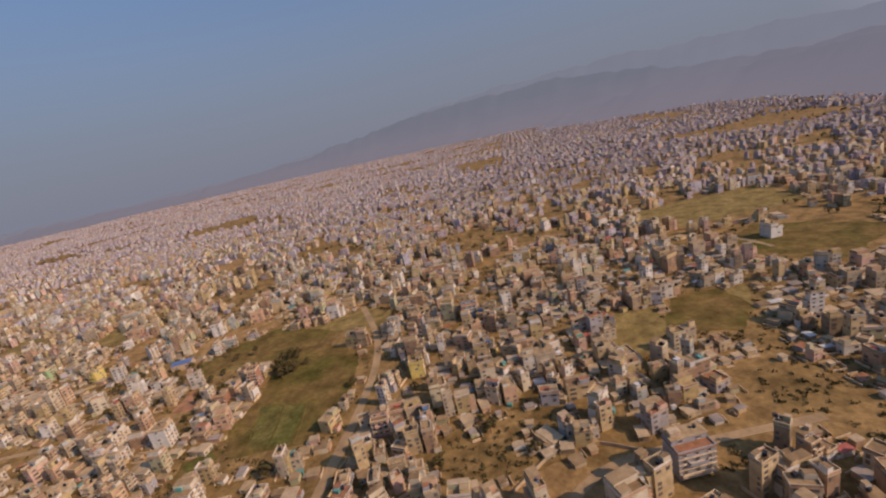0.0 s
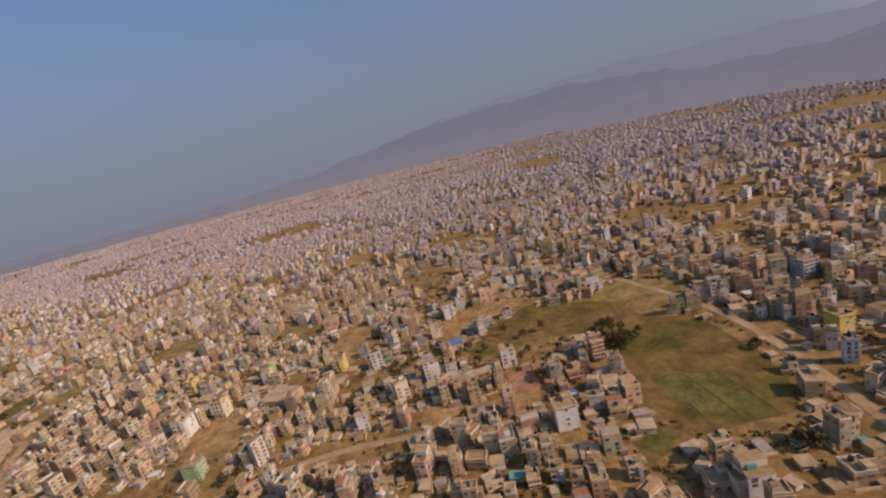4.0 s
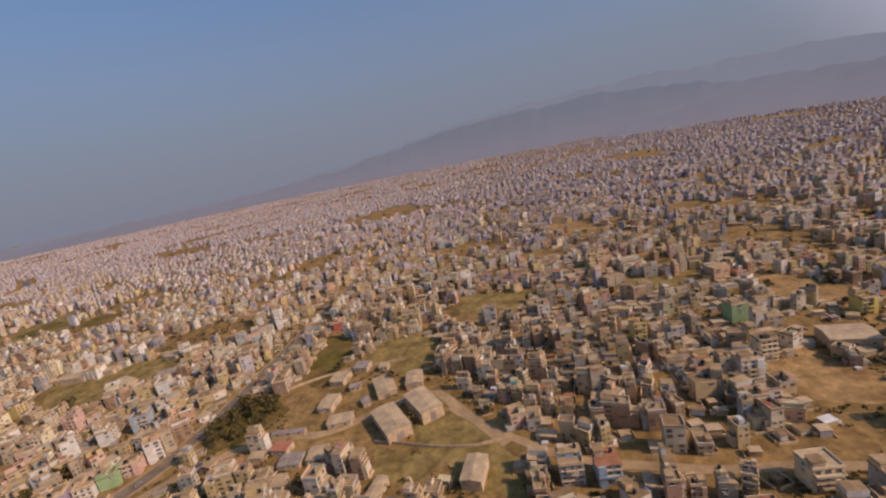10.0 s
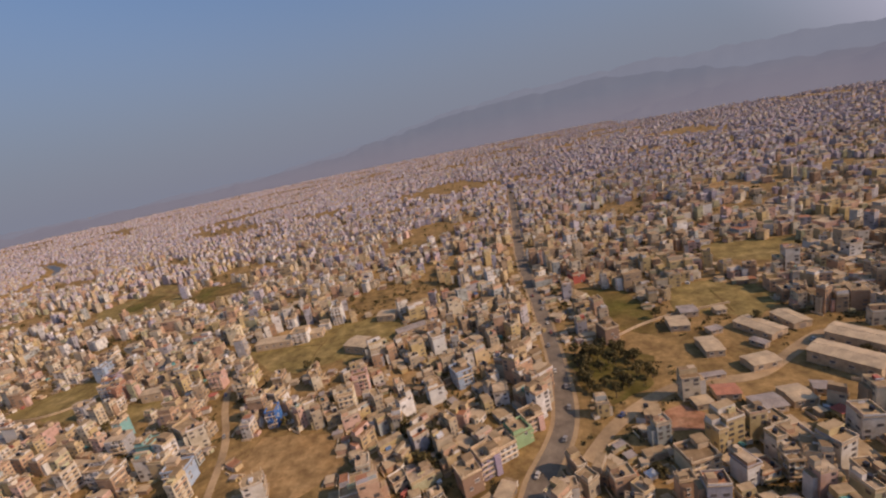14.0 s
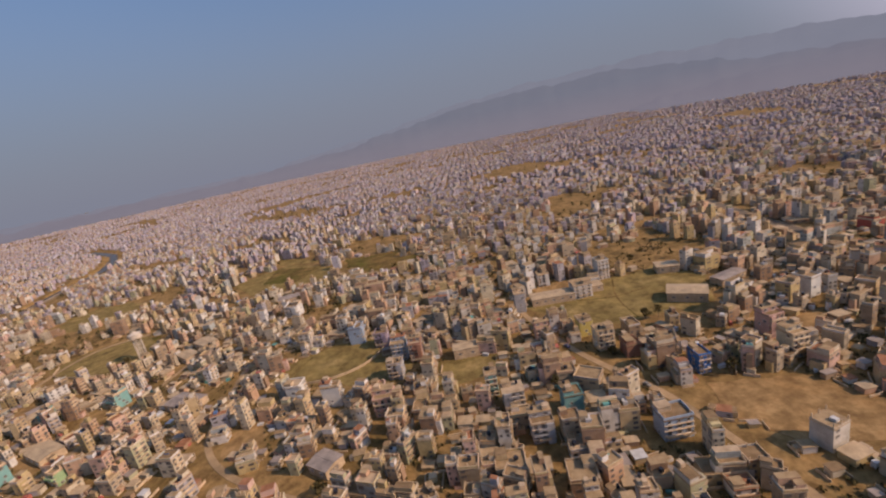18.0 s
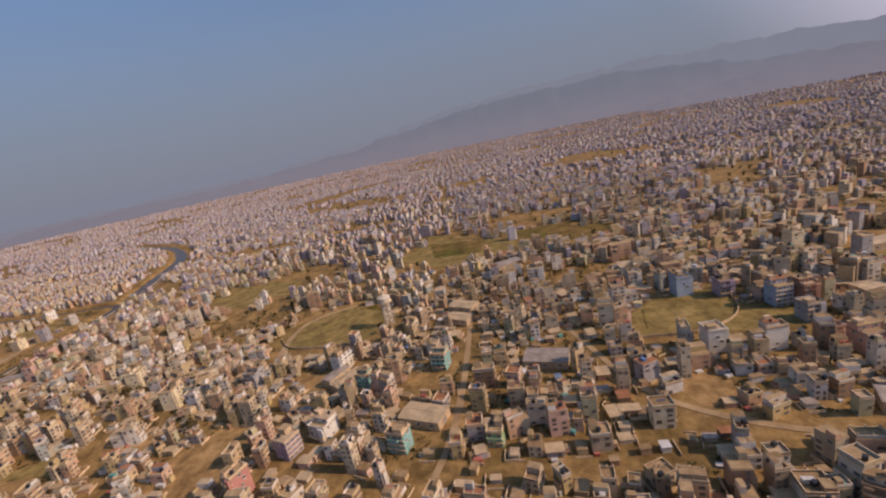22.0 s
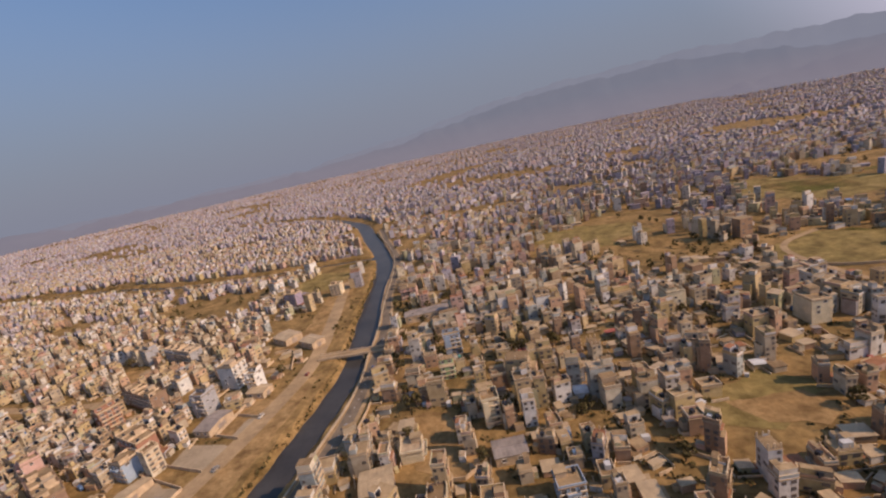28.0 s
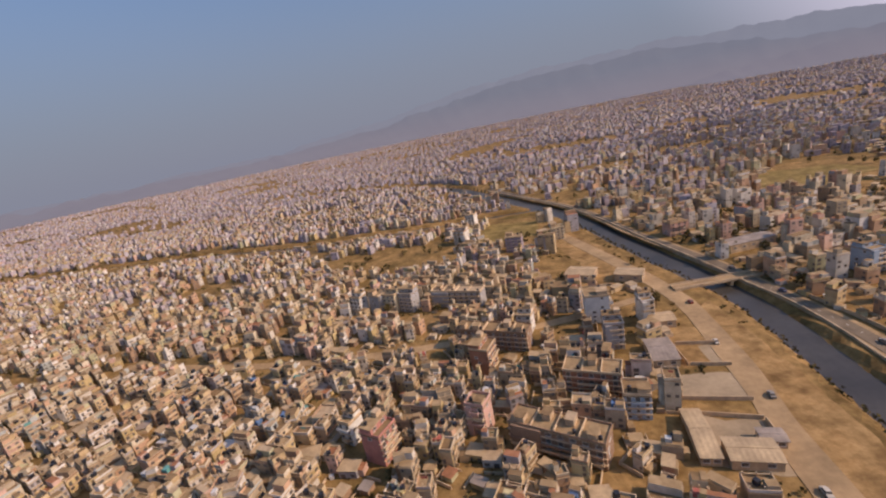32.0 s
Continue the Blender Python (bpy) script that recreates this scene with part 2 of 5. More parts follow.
class Batch:
    """Many boxes and sheets gathered into one mesh of quads."""

    def __init__(self):
        self.v, self.f, self.m, self.n = [], [], [], 0

    def quads(self, corners, mat):
        """corners: (N, 4, 3)."""
        k = len(corners)
        if not k:
            return
        self.v.append(corners.reshape(-1, 3))
        self.f.append(np.arange(4 * k).reshape(-1, 4) + self.n)
        self.m.append(np.full(k, mat))
        self.n += 4 * k

    def boxes(self, cx, cy, z0, w, d, h, ang, mat, top=None, ox=0.0, oy=0.0):
        """Upright boxes without undersides, turned by ang about their house; top: another material for the top."""
        cx, cy, z0, w, d, h, ang, ox, oy = np.broadcast_arrays(*[np.asarray(a, float) for a in (cx, cy, z0, w, d, h, ang, ox, oy)])
        cx, cy, z0, w, d, h, ang, ox, oy = [a.ravel() for a in (cx, cy, z0, w, d, h, ang, ox, oy)]
        k = len(cx)
        if not k:
            return
        c, s = np.cos(ang), np.sin(ang)
        v = np.empty((k, 8, 3))
        for i in range(8):
            lx = ox + w / 2 * (1 if i % 4 in (1, 2) else -1)
            ly = oy + d / 2 * (1 if i % 4 in (2, 3) else -1)
            v[:, i, 0], v[:, i, 1], v[:, i, 2] = cx + c * lx - s * ly, cy + s * lx + c * ly, z0 + (h if i > 3 else 0)
        base = np.arange(k)[:, None, None] * 8 + self.n
        f = np.array([[0, 1, 5, 4], [1, 2, 6, 5], [2, 3, 7, 6], [3, 0, 4, 7], [4, 5, 6, 7]])[None] + base
        self.v.append(v.reshape(-1, 3))
        self.f.append(f.reshape(-1, 4))
        mm = np.full((k, 5), mat)
        if top is not None:
            mm[:, 4] = top
        self.m.append(mm.ravel())
        self.n += 8 * k

    def mesh(self, name, mats):
        v, f, m = np.concatenate(self.v), np.concatenate(self.f), np.concatenate(self.m)
        me = bpy.data.meshes.new(name)
        me.vertices.add(len(v))
        me.vertices.foreach_set("co", v.astype(np.float32).ravel())
        me.loops.add(4 * len(f))
        me.loops.foreach_set("vertex_index", f.astype(np.int32).ravel())
        me.polygons.add(len(f))
        me.polygons.foreach_set("loop_start", np.arange(0, 4 * len(f), 4, dtype=np.int32))
        me.polygons.foreach_set("material_index", m.astype(np.int32))
        for mat in mats:
            me.materials.append(mat)
        me.shade_flat()
        me.update()
        me.validate()
        return me


def along(line, step):
    """Points every step metres along a line of corners, rounded off at the bends."""
    p = np.array(line, float)
    for _ in range(3):
        q = [p[0]]
        for a, b in zip(p[:-1], p[1:]):
            q += [a * 0.75 + b * 0.25, a * 0.25 + b * 0.75]
        p = np.array(q + [p[-1]])
    s = np.r_[0, np.cumsum(np.linalg.norm(np.diff(p, axis=0), axis=1))]
    u = np.linspace(0, s[-1], max(2, int(s[-1] / step)))
    return np.stack([np.interp(u, s, p[:, i]) for i in (0, 1)], 1)


def sides(p):
    d = np.gradient(p, axis=0)
    d /= np.linalg.norm(d, axis=1, keepdims=True)
    return np.stack([-d[:, 1], d[:, 0]], 1)


def away(pts, line):
    """The distance of points from a line of corners."""
    best = np.full(len(pts), 1e9)
    q = np.array(line, float)
    for a, b in zip(q[:-1], q[1:]):
        ab = b - a
        u = np.clip(((pts - a) @ ab) / (ab @ ab), 0, 1)
        best = np.minimum(best, np.linalg.norm(pts - a - u[:, None] * ab, axis=1))
    return best


def within(pts, poly):
    q = np.array(poly, float)
    ins = np.zeros(len(pts), bool)
    for (x0, y0), (x1, y1) in zip(q, np.roll(q, -1, 0)):
        cross = (y0 > pts[:, 1]) != (y1 > pts[:, 1])
        ins ^= cross & (pts[:, 0] < (x1 - x0) * (pts[:, 1] - y0) / (y1 - y0 + 1e-9) + x0)
    return ins


# ---- plan: open land, roads, water ----
# open land: kind and outline
FIELDS = []
FIELDS += [
    ("green", [(-135.3, 192.1), (-113.8, 187.9), (-88, 174.6), (-78.6, 134.4), (-86.1, 112.8), (-113.9, 107.1), (-125.4, 123.4), (-123.5, 141.5), (-131.7, 172.8)]),
    ("dry", [(-189.2, 177.3), (-162.8, 197.2), (-139.2, 196.9), (-146.9, 171.7), (-176.8, 164.2)]),
    ("red", [(-168.7, 154.1), (-154.6, 151.8), (-151.8, 138.2), (-165, 137.7)]),
    ("green", [(-133.6, 106.7), (-120.6, 113.2), (-117.7, 107), (-129.7, 98.2)]),
    ("dry", [(-137, 206.5), (-99.5, 226.5), (-77.1, 211.1), (-81.8, 201.2), (-116.5, 197.8)]),
    ("green", [(129.3, 267), (173.7, 254.6), (184.3, 238.7), (146.2, 214.1), (126.2, 225.6)]),
    ("dry", [(65.4, 341.8), (179.7, 369.1), (184.4, 309.2), (96.9, 291.4)]),
    ("dry", [(55.4, 186.6), (91.1, 194.6), (82, 167.8), (53.1, 171.9)]),
    ("soil", [(-198.6, 194.9), (-177.4, 215.3), (-174.8, 203), (-192.5, 191.8)]),
]
FIELDS += [
    ("soil", [(-305.9, 139.5), (-283.3, 154.9), (-275, 133.5), (-287.6, 125.2)]),
    ("dry", [(-422.6, 134.4), (-409, 140.4), (-385.6, 121.1), (-391.9, 114.2), (-397.9, 115.2), (-414.1, 113.6)]),
    ("dry", [(-454.2, 209.1), (-428.7, 210.9), (-417.2, 184.7), (-436.4, 183)]),
    ("dry", [(-411, 246.8), (-365.7, 255.3), (-364.7, 242.7), (-401.7, 236)]),
    ("soil", [(-300.2, 150.3), (-279.3, 149.7), (-281, 139.8), (-295.7, 136)]),
    ("soil", [(-258.8, 225), (-243.3, 221.1), (-243.9, 201.6), (-259.5, 202.4)]),
    ("green", [(-490.9, 227.2), (-468, 213.4), (-466.2, 185.8), (-471.3, 166.6), (-484.6, 175.5)]),
    ("dry", [(-433.6, 125.5), (-408.2, 115), (-414.8, 106.7), (-429.1, 110)]),
    ("dry", [(-665.2, 207.7), (-613.8, 228.7), (-603.7, 215.8), (-607.9, 188.7), (-625.5, 177.3), (-641.8, 182.1)]),
]
FIELDS += [
    ("red", [(-490.5, 122), (-481, 124.5), (-475.5, 119), (-480, 113.5), (-488, 114.5)]),
    ("dry", [(-610.1, 198.6), (-603.9, 226.8), (-591.8, 236.3), (-580.8, 210.9), (-589.7, 185.1), (-603.8, 178.9)]),
    ("soil", [(-610.2, 124.7), (-595.4, 125.9), (-597.2, 109.7), (-610.8, 111.2)]),
    ("soil", [(-580.5, 163.8), (-564.9, 167.5), (-565.5, 153.9), (-579.3, 155.4)]),
    ("dry", [(-778.8, 172.3), (-777.2, 185.2), (-758.4, 199.2), (-729.7, 203.2), (-732.2, 179.3), (-752, 167.5)]),
    ("green", [(-877.7, 363.1), (-834.1, 361.7), (-825.7, 323.5), (-851.8, 329)]),
    ("green", [(-796.1, 359.9), (-745.8, 359.1), (-753.2, 334.8), (-787.5, 340.9)]),
    ("dry", [(-704.6, 169.9), (-680.4, 169.5), (-682.6, 156.5), (-705.2, 151)]),
    ("green", [(-932.4, 228.3), (-928, 246.7), (-886.3, 254.1), (-878.7, 233.5), (-885.5, 208.7), (-923.4, 214)]),
]
FIELDS += [
    ("dry", [(-1025.9, 330.5), (-984.8, 342.7), (-979, 290.1), (-1013.4, 306.6)]),
    ("dry", [(-1005.8, 331.1), (-963.5, 333.2), (-976.6, 316.8), (-1001.4, 318.4)]),
    ("soil", [(-1150.5, 190), (-1139.8, 186), (-1142.3, 176.7), (-1151.5, 179.9)]),
    ("paved", [(-1151.8, 179), (-1142, 176), (-1144.6, 166.7), (-1153.6, 169.8)]),
    ("paved", [(-1162.9, 168.6), (-1145.4, 163.7), (-1148.7, 153.8), (-1162.9, 158.4)]),
    ("paved", [(-1164.4, 152.6), (-1151.3, 147.1), (-1154.5, 133.5), (-1168, 138)]),
    ("soil", [(-1244, 236), (-1222.3, 231.7), (-1214.1, 225.5), (-1217.7, 216.7), (-1229.9, 218.7)]),
    ("dry", [(-1188.3, 334.3), (-1177.5, 353.4), (-1147.8, 341), (-1156.3, 310), (-1182.5, 307.4)]),
]
FIELDS += [
    ("soil", [(-1161.5, 97), (-1148.8, 138.5), (-1140.1, 186.4), (-1128.2, 201.3), (-1129.5, 181.5), (-1134.3, 152.8), (-1143.9, 96.9)]),
    ("soil", [(-1150.5, 232.1), (-1155.4, 306.1), (-1141, 310), (-1134.7, 270.1), (-1135.5, 232)]),
    ("dry", [(-1013.4, 144.3), (-1005.5, 154.8), (-990.3, 160.7), (-978.6, 151.2), (-999.6, 137.6)]),
    ("soil", [(-932.3, 144.4), (-914.4, 146.8), (-915.8, 121.4), (-931.7, 116.9)]),
]
FIELDS += [
    ("soil", [(-779, 141), (-769.5, 148), (-763, 140), (-766, 130), (-776, 131)]),
    ("dry", [(-872.5, 406.9), (-797.1, 359.1), (-805.6, 366.4), (-865.7, 381.3)]),
    ("soil", [(-265.6, 223.7), (-250.2, 226.2), (-250.7, 198.5), (-262.3, 196.1)]),
    ("soil", [(-1100.6, 203.1), (-1090.1, 201.1), (-1088.8, 179.4), (-1095.5, 176.8)]),
    ("soil", [(-1159.1, 184.5), (-1145.7, 182.5), (-1147.7, 167.8), (-1155.4, 168.9)]),
    ("soil", [(-1164, 244.9), (-1144.7, 246.6), (-1142.9, 225.8), (-1158.8, 224.1)]),
    ("green", [(-1168, 362), (-1147.8, 352), (-1140.1, 352), (-1141.8, 364.4), (-1160, 368)]),
    ("soil", [(-942, 141.9), (-930.2, 136.3), (-917.4, 156.7), (-926, 162.7)]),
    ("soil", [(-867.4, 148.6), (-839.5, 151.3), (-841.2, 136.7), (-865.3, 140.4)]),
    ("soil", [(-657.9, 230.4), (-634.6, 234.5), (-632.4, 221.5), (-654.8, 219.2)]),
]
FIELDS += [
    ("green", [(131, 274), (162, 262), (166, 233), (145, 206), (129, 209), (113, 223), (111, 252)]),
    ("green", [(59, 191), (80, 193), (84, 173), (72, 156), (55, 158), (47, 166)]),
    ("dry", [(31, 181), (50, 182), (47, 161), (33, 143), (24, 155)]),
    ("soil", [(-21, 88), (-2, 98), (19, 93), (18, 86), (1, 83), (-20, 86)]),
    ("crop", [(-131.9, 105.3), (-125, 112.8), (-119.5, 108.1), (-126, 101.6)]),
    ("crop", [(-118.5, 137), (-97.5, 135), (-92, 113), (-109.5, 112)]),
    ("green", [(-178, 196), (-156, 214), (-122, 205), (-106, 199), (-132, 175), (-157, 177), (-168, 165), (-184, 173)]),
    ("soil", [(-205, 210), (-186, 224), (-163, 228), (-147, 227), (-173, 204), (-198, 196)]),
]
FIELDS += [
    ("soil", [(-305, 138), (-294, 147), (-274, 141), (-274, 127), (-285, 122), (-300, 127)]),
    ("soil", [(-264, 209), (-239, 205), (-227, 194), (-244, 186), (-264, 193)]),
    ("dry", [(-133, 959), (-74, 799), (-106, 661), (-157, 717)]),
    ("soil", [(-196, 137), (-184, 135), (-156, 138), (-156, 130), (-182, 127), (-194, 122)]),
    ("dry", [(-413, 262), (-380, 256), (-377, 228), (-395, 224), (-413, 235)]),
    ("dry", [(-453, 203.1), (-416.4, 199.3), (-417.7, 180.6), (-431.2, 170), (-457.5, 182.7)]),
    ("soil", [(-347, 436), (-297, 417), (-301, 381), (-343, 393)]),
    ("dry", [(-320, 265), (-295, 239), (-276, 250), (-286, 223), (-315, 231)]),
]
FIELDS += [
    ("dry", [(-404, 129), (-384, 113), (-384, 99), (-401, 102), (-408, 118)]),
    ("dry", [(-886, 340), (-853, 378), (-799, 344), (-791, 315), (-825, 305), (-850, 302)]),
    ("green", [(-792, 341), (-729, 337), (-721, 319), (-761, 308)]),
    ("dry", [(-759, 172), (-741, 184), (-715, 174), (-716, 161), (-740, 163)]),
    ("dry", [(-646, 195), (-626, 219), (-596, 231), (-579, 211), (-595, 192), (-611, 182), (-635, 181)]),
    ("soil", [(-620, 134), (-594, 132), (-582, 116), (-595, 105), (-613, 109), (-623, 119)]),
    ("dry", [(-1008, 309), (-991, 349), (-958, 335), (-954, 307), (-979, 304), (-991, 290)]),
    ("dry", [(-927, 240), (-903, 261), (-875, 236), (-884, 212), (-904, 210), (-926, 220)]),
]
FIELDS += [
    ("green", [(-860, 370), (-814, 351), (-823, 319), (-855, 328)]),
    ("soil", [(-1005, 150), (-986, 150), (-982, 142), (-990, 138), (-1000, 141)]),
    ("soil", [(-973, 156), (-957, 161), (-943, 156), (-951, 154)]),
    ("soil", [(-910, 186), (-877, 186), (-882, 170), (-906, 176)]),
    ("soil", [(-930, 151), (-917, 155), (-911, 147), (-926, 127), (-933, 131)]),
    ("dry", [(-1013, 349), (-975, 335), (-983, 308), (-1018, 321)]),
    ("dry", [(-924, 250), (-899, 243), (-905, 224), (-918, 213), (-937, 226)]),
    ("soil", [(-1089, 165), (-1076, 164), (-1073.7, 151.9), (-1068, 141.8), (-1072.4, 137), (-1084, 141.5)]),
]
SPARSE = [[(-60, 763), (437, 525), (120, 156), (43, 192), (21, 299), (-39, 411)], [(-366, 208), (-282, 231), (-216, 199), (-288, 128), (-308, 180)]]      # quarters still half built over
WOOD = [(-507.5, 159.3), (-494.4, 165.5), (-478.1, 152.7), (-484.9, 136), (-501.9, 127.4), (-507.1, 138.1)]
COMPOUND = [(-492.5, 167.6), (-468.1, 188.1), (-428.1, 188.3), (-406.9, 155.4), (-385.6, 121.1), (-429.1, 108.8), (-441.4, 119.6), (-471.7, 129.1), (-486.9, 136)]
RIVER = [(-1148.8, 15.8), (-1136, 104), (-1126.5, 138.9), (-1122.2, 163), (-1118.7, 178.8), (-1116.5, 195.9), (-1116.7, 218.7), (-1121.6, 270.1), (-1123.7, 317.8), (-1130.7, 365.9), (-1144.9, 410.7), (-1164.5, 465.5), (-1186.9, 542.8), (-1220.2, 594.6), (-1283.2, 676.7), (-1413.7, 767.2)]
TRIB = [(-1952.9, 586.4), (-1431.2, 453.3), (-1341.2, 407.5), (-1276.3, 393.6), (-1219.8, 381.8), (-1167.9, 378.8), (-1131.5, 371.5)]
# kind, half width and line
ROADS = []
ROADS += [
    ("asphalt", 2.9, [(-540.7, 54.2), (-528.4, 99.1), (-520.7, 111.8), (-515, 124.1), (-512.3, 149.7), (-511.1, 190), (-510.9, 234.8), (-511.5, 280.3), (-509.7, 329.7), (-497.3, 504.4), (-482.6, 835.3)]),
    ("dirt", 2.0, [(-513.3, 107.1), (-501.7, 120.8), (-480.9, 133.9), (-466.9, 134.7), (-453.9, 133), (-435.3, 146.2), (-416.4, 156.3), (-406.6, 142.5), (-388.1, 120)]),
    ("dirt", 1.7, [(-71.4, 86.2), (-71.6, 132.2), (-75.4, 165.2), (-85.1, 193.2), (-105.6, 229.9)]),
    ("dirt", 1.5, [(-288.6, 89.5), (-257.7, 106.4), (-245.9, 111.3), (-229.1, 118), (-193.6, 122.4)]),
    ("dirt", 1.6, [(-408.6, 142.4), (-399.4, 132.9), (-383.6, 120.1), (-367.1, 109.3), (-350.1, 106.3), (-334.8, 102.8), (-318.4, 103.1), (-302, 100.8), (-269.2, 97.4)]),
]
ROADS += [
    ("dirt", 1.3, [(-670.7, 214.2), (-657, 174.1), (-648.9, 156.2), (-634.9, 135.8), (-628.5, 119.7), (-615.9, 78.1)]),
    ("dirt", 1.4, [(-925, 200.4), (-928.5, 227.7), (-924.1, 248.8), (-898.7, 259.2)]),
    ("dirt", 1.1, [(-869.9, 77), (-853.6, 111.6), (-845, 134.3), (-841.5, 155.3), (-839, 173.4), (-833.6, 226.9)]),
    ("asphalt", 2.0, [(-1142.6, 31.5), (-1124.4, 103.9), (-1114.5, 139.3), (-1109.9, 156.7), (-1107.2, 176.7), (-1107.1, 209.5), (-1107.4, 231.7), (-1110.3, 252.4), (-1114.4, 282.4), (-1115.2, 317.9), (-1116.8, 340.6), (-1121.3, 366.1), (-1136, 413.8), (-1155.6, 488.8)]),
    ("dirt", 3.3, [(-1168.5, 51.8), (-1151.7, 138.7), (-1144.8, 156.7), (-1139.2, 180.7), (-1134.1, 204.3), (-1136.5, 233.7), (-1141, 267.6), (-1148, 317.7)]),
]
ROADS += [
    ("dirt", 1.1, [(-797, 188.8), (-792.7, 167.3), (-788.9, 147.4), (-781.8, 133.1), (-764.6, 119.5), (-740.3, 109.2)]),
    ("dirt", 2.0, [(-1144.7, 210.5), (-1195.9, 202.5), (-1271.2, 209.3), (-1351, 237.5)]),
]
ROADS += [
    ("dirt", 1.4, [(-2, 83), (12, 97), (38, 102), (69, 108)]),
    ("dirt", 1.4, [(70, 270), (95, 275), (116, 255), (123, 234)]),
]
RIVER_LINE, TRIB_LINE = along(RIVER, 6), along(TRIB, 6)


def river_half(y):
    return np.interp(y, [100, 180, 205, 235, 300, 450, 700], [4.3, 4.3, 4.0, 5.4, 5.4, 7.0, 9.0])


def bed(pts):
    """How deep the ground is dug at these points: the river and its brook run between steep banks."""
    a = away(pts, RIVER_LINE) - river_half(pts[:, 1])
    b = away(pts, TRIB_LINE) - 4.0
    return -2.6 * np.clip(1 - np.minimum(a, b) / 2.5, 0, 1)


def open_land(pts):
    """True where no house may stand."""
    no = (away(pts, RIVER_LINE) < river_half(pts[:, 1]) + 8) | (away(pts, TRIB_LINE) < 11) | (away(pts + (0, 13), TRIB_LINE) < 11)
    for kind, poly in FIELDS:
        no |= within(pts, poly)
        if kind in ("dry", "green", "paved"):      # strip on the camera's side left clear to keep the field in view
            no |= within(pts + (0, 4.0), poly) | within(pts + (0, 8.0), poly)
    no |= within(pts, WOOD) | within(pts, COMPOUND)
    for _, half, line in ROADS:
        no |= away(pts, line) < half + 2.7
    return no


# ground: one wide sheet, with a finer piece let into it where the river runs
X0, X1, Y0, Y1 = -2000, -1040, 0, 1000


def sheet_grid(name, xs, ys, mat):
    gx, gy = np.meshgrid(xs, ys)
    pts = np.stack([gx.ravel(), gy.ravel()], 1)
    z = bed(pts)
    n, m = len(xs), len(ys)
    i = (np.arange(m - 1)[:, None] * n + np.arange(n - 1)[None]).ravel()
    b = Batch()
    b.v, b.f, b.m, b.n = [np.c_[pts, z]], [np.stack([i, i + 1, i + n + 1, i + n], 1)], [np.zeros(len(i), int)], len(pts)
    return tagged(new(name, b.mesh(name, [mat])), "dusty brown town ground with dry grass between houses", "ground", "", "structure")


sheet_grid("ground", np.r_[np.arange(X0, -1240, 8.0), np.arange(-1240, X1 + 1, 2.5)], np.r_[np.arange(Y0, 460, 2.5), np.arange(460, Y1 + 1, 9.0)], M_GROUND)
b = Batch()
E = 9000.0
xs, ys = [-E, X0, X1, E], [-E, Y0, Y1, E]
b.quads(np.array([[(xs[i], ys[j], 0), (xs[i + 1], ys[j], 0), (xs[i + 1], ys[j + 1], 0), (xs[i], ys[j + 1], 0)]
                  for i in range(3) for j in range(3) if (i, j) != (1, 1)], float), 0)
tagged(new("ground", b.mesh("ground_plain", [M_GROUND])), "dusty brown valley floor reaching to the hills", "ground", "", "structure")


def ribbon(name, line, half, z, mat, label, category, skirt=0.25):
    p = along(line, 4.0)
    n = sides(p)
    wob = np.array([1 + 0.18 * noise.noise((x * 0.05, y * 0.05, 7)) for x, y in p])[:, None]
    l, r = p + n * half * wob, p - n * half * wob
    v = [(*a, z) for a in l] + [(*a, z) for a in r] + [(*a, z - skirt) for a in l] + [(*a, z - skirt) for a in r]
    k = len(p)
    f = []
    for i in range(k - 1):
        f += [(k + i, k + i + 1, i + 1, i), (i, i + 1, 2 * k + i + 1, 2 * k + i), (k + i + 1, k + i, 3 * k + i, 3 * k + i + 1)]
    return tagged(link_mesh(name, v, f, mat), label, category, "", "structure")


for i, (kind, half, line) in enumerate(ROADS):
    if kind == "asphalt":
        ribbon("road", line, half, 0.12 + 0.005 * i, M_ASPHALT, "worn dark asphalt town road with dusty edges", "road")
        ribbon("road_shoulder", line, half + 1.3, 0.06 + 0.003 * i, M_DIRT, "dusty soil shoulder beside the asphalt road", "road shoulder")
    else:
        ribbon("road", line, half, 0.1 + 0.005 * i, M_DIRT, "pale unpaved dirt road between houses", "road")
b = Batch()          # worn centre line of the river road
p = along(ROADS[8][2], 2.2)
q = sides(p)
for c, n in list(zip(p, q))[::2]:
    u = np.array([n[1], -n[0]])
    if 90 < c[1] < 205:
        b.quads(np.array([[(*(c + u * a + n * o), 0.18) for a, o in ((-0.5, -0.06), (0.5, -0.06), (0.5, 0.06), (-0.5, 0.06))]]), 0)
tagged(new("road_marking", b.mesh("road_marking", [M_FRAME])), "worn white dashes along the middle of the road", "road marking", "", "structure")
ribbon("river", RIVER, 11.0, -1.9, M_WATER, "dark slow river water between banks", "river", 0.3)
ribbon("river", TRIB, 6.0, -1.95, M_WATER, "narrow dark brook joining the river", "brook", 0.3)

LAND = {"green": (M_GREEN, "open field of green and yellowing grass", "field"),
        "dry": (M_FIELD, "open field of dry brown grass", "field"),
        "paved": (M_YARD, "pale dusty concrete yard behind walls", "yard"),
        "crop": (M_CROP, "small plot of fresh green crop between earth ridges", "field"),
        "red": (M_BRICK_DUST, "trodden yard of red brick dust and soil", "lot"),
        "soil": (M_SOIL, "bare trodden soil lot among houses", "lot")}


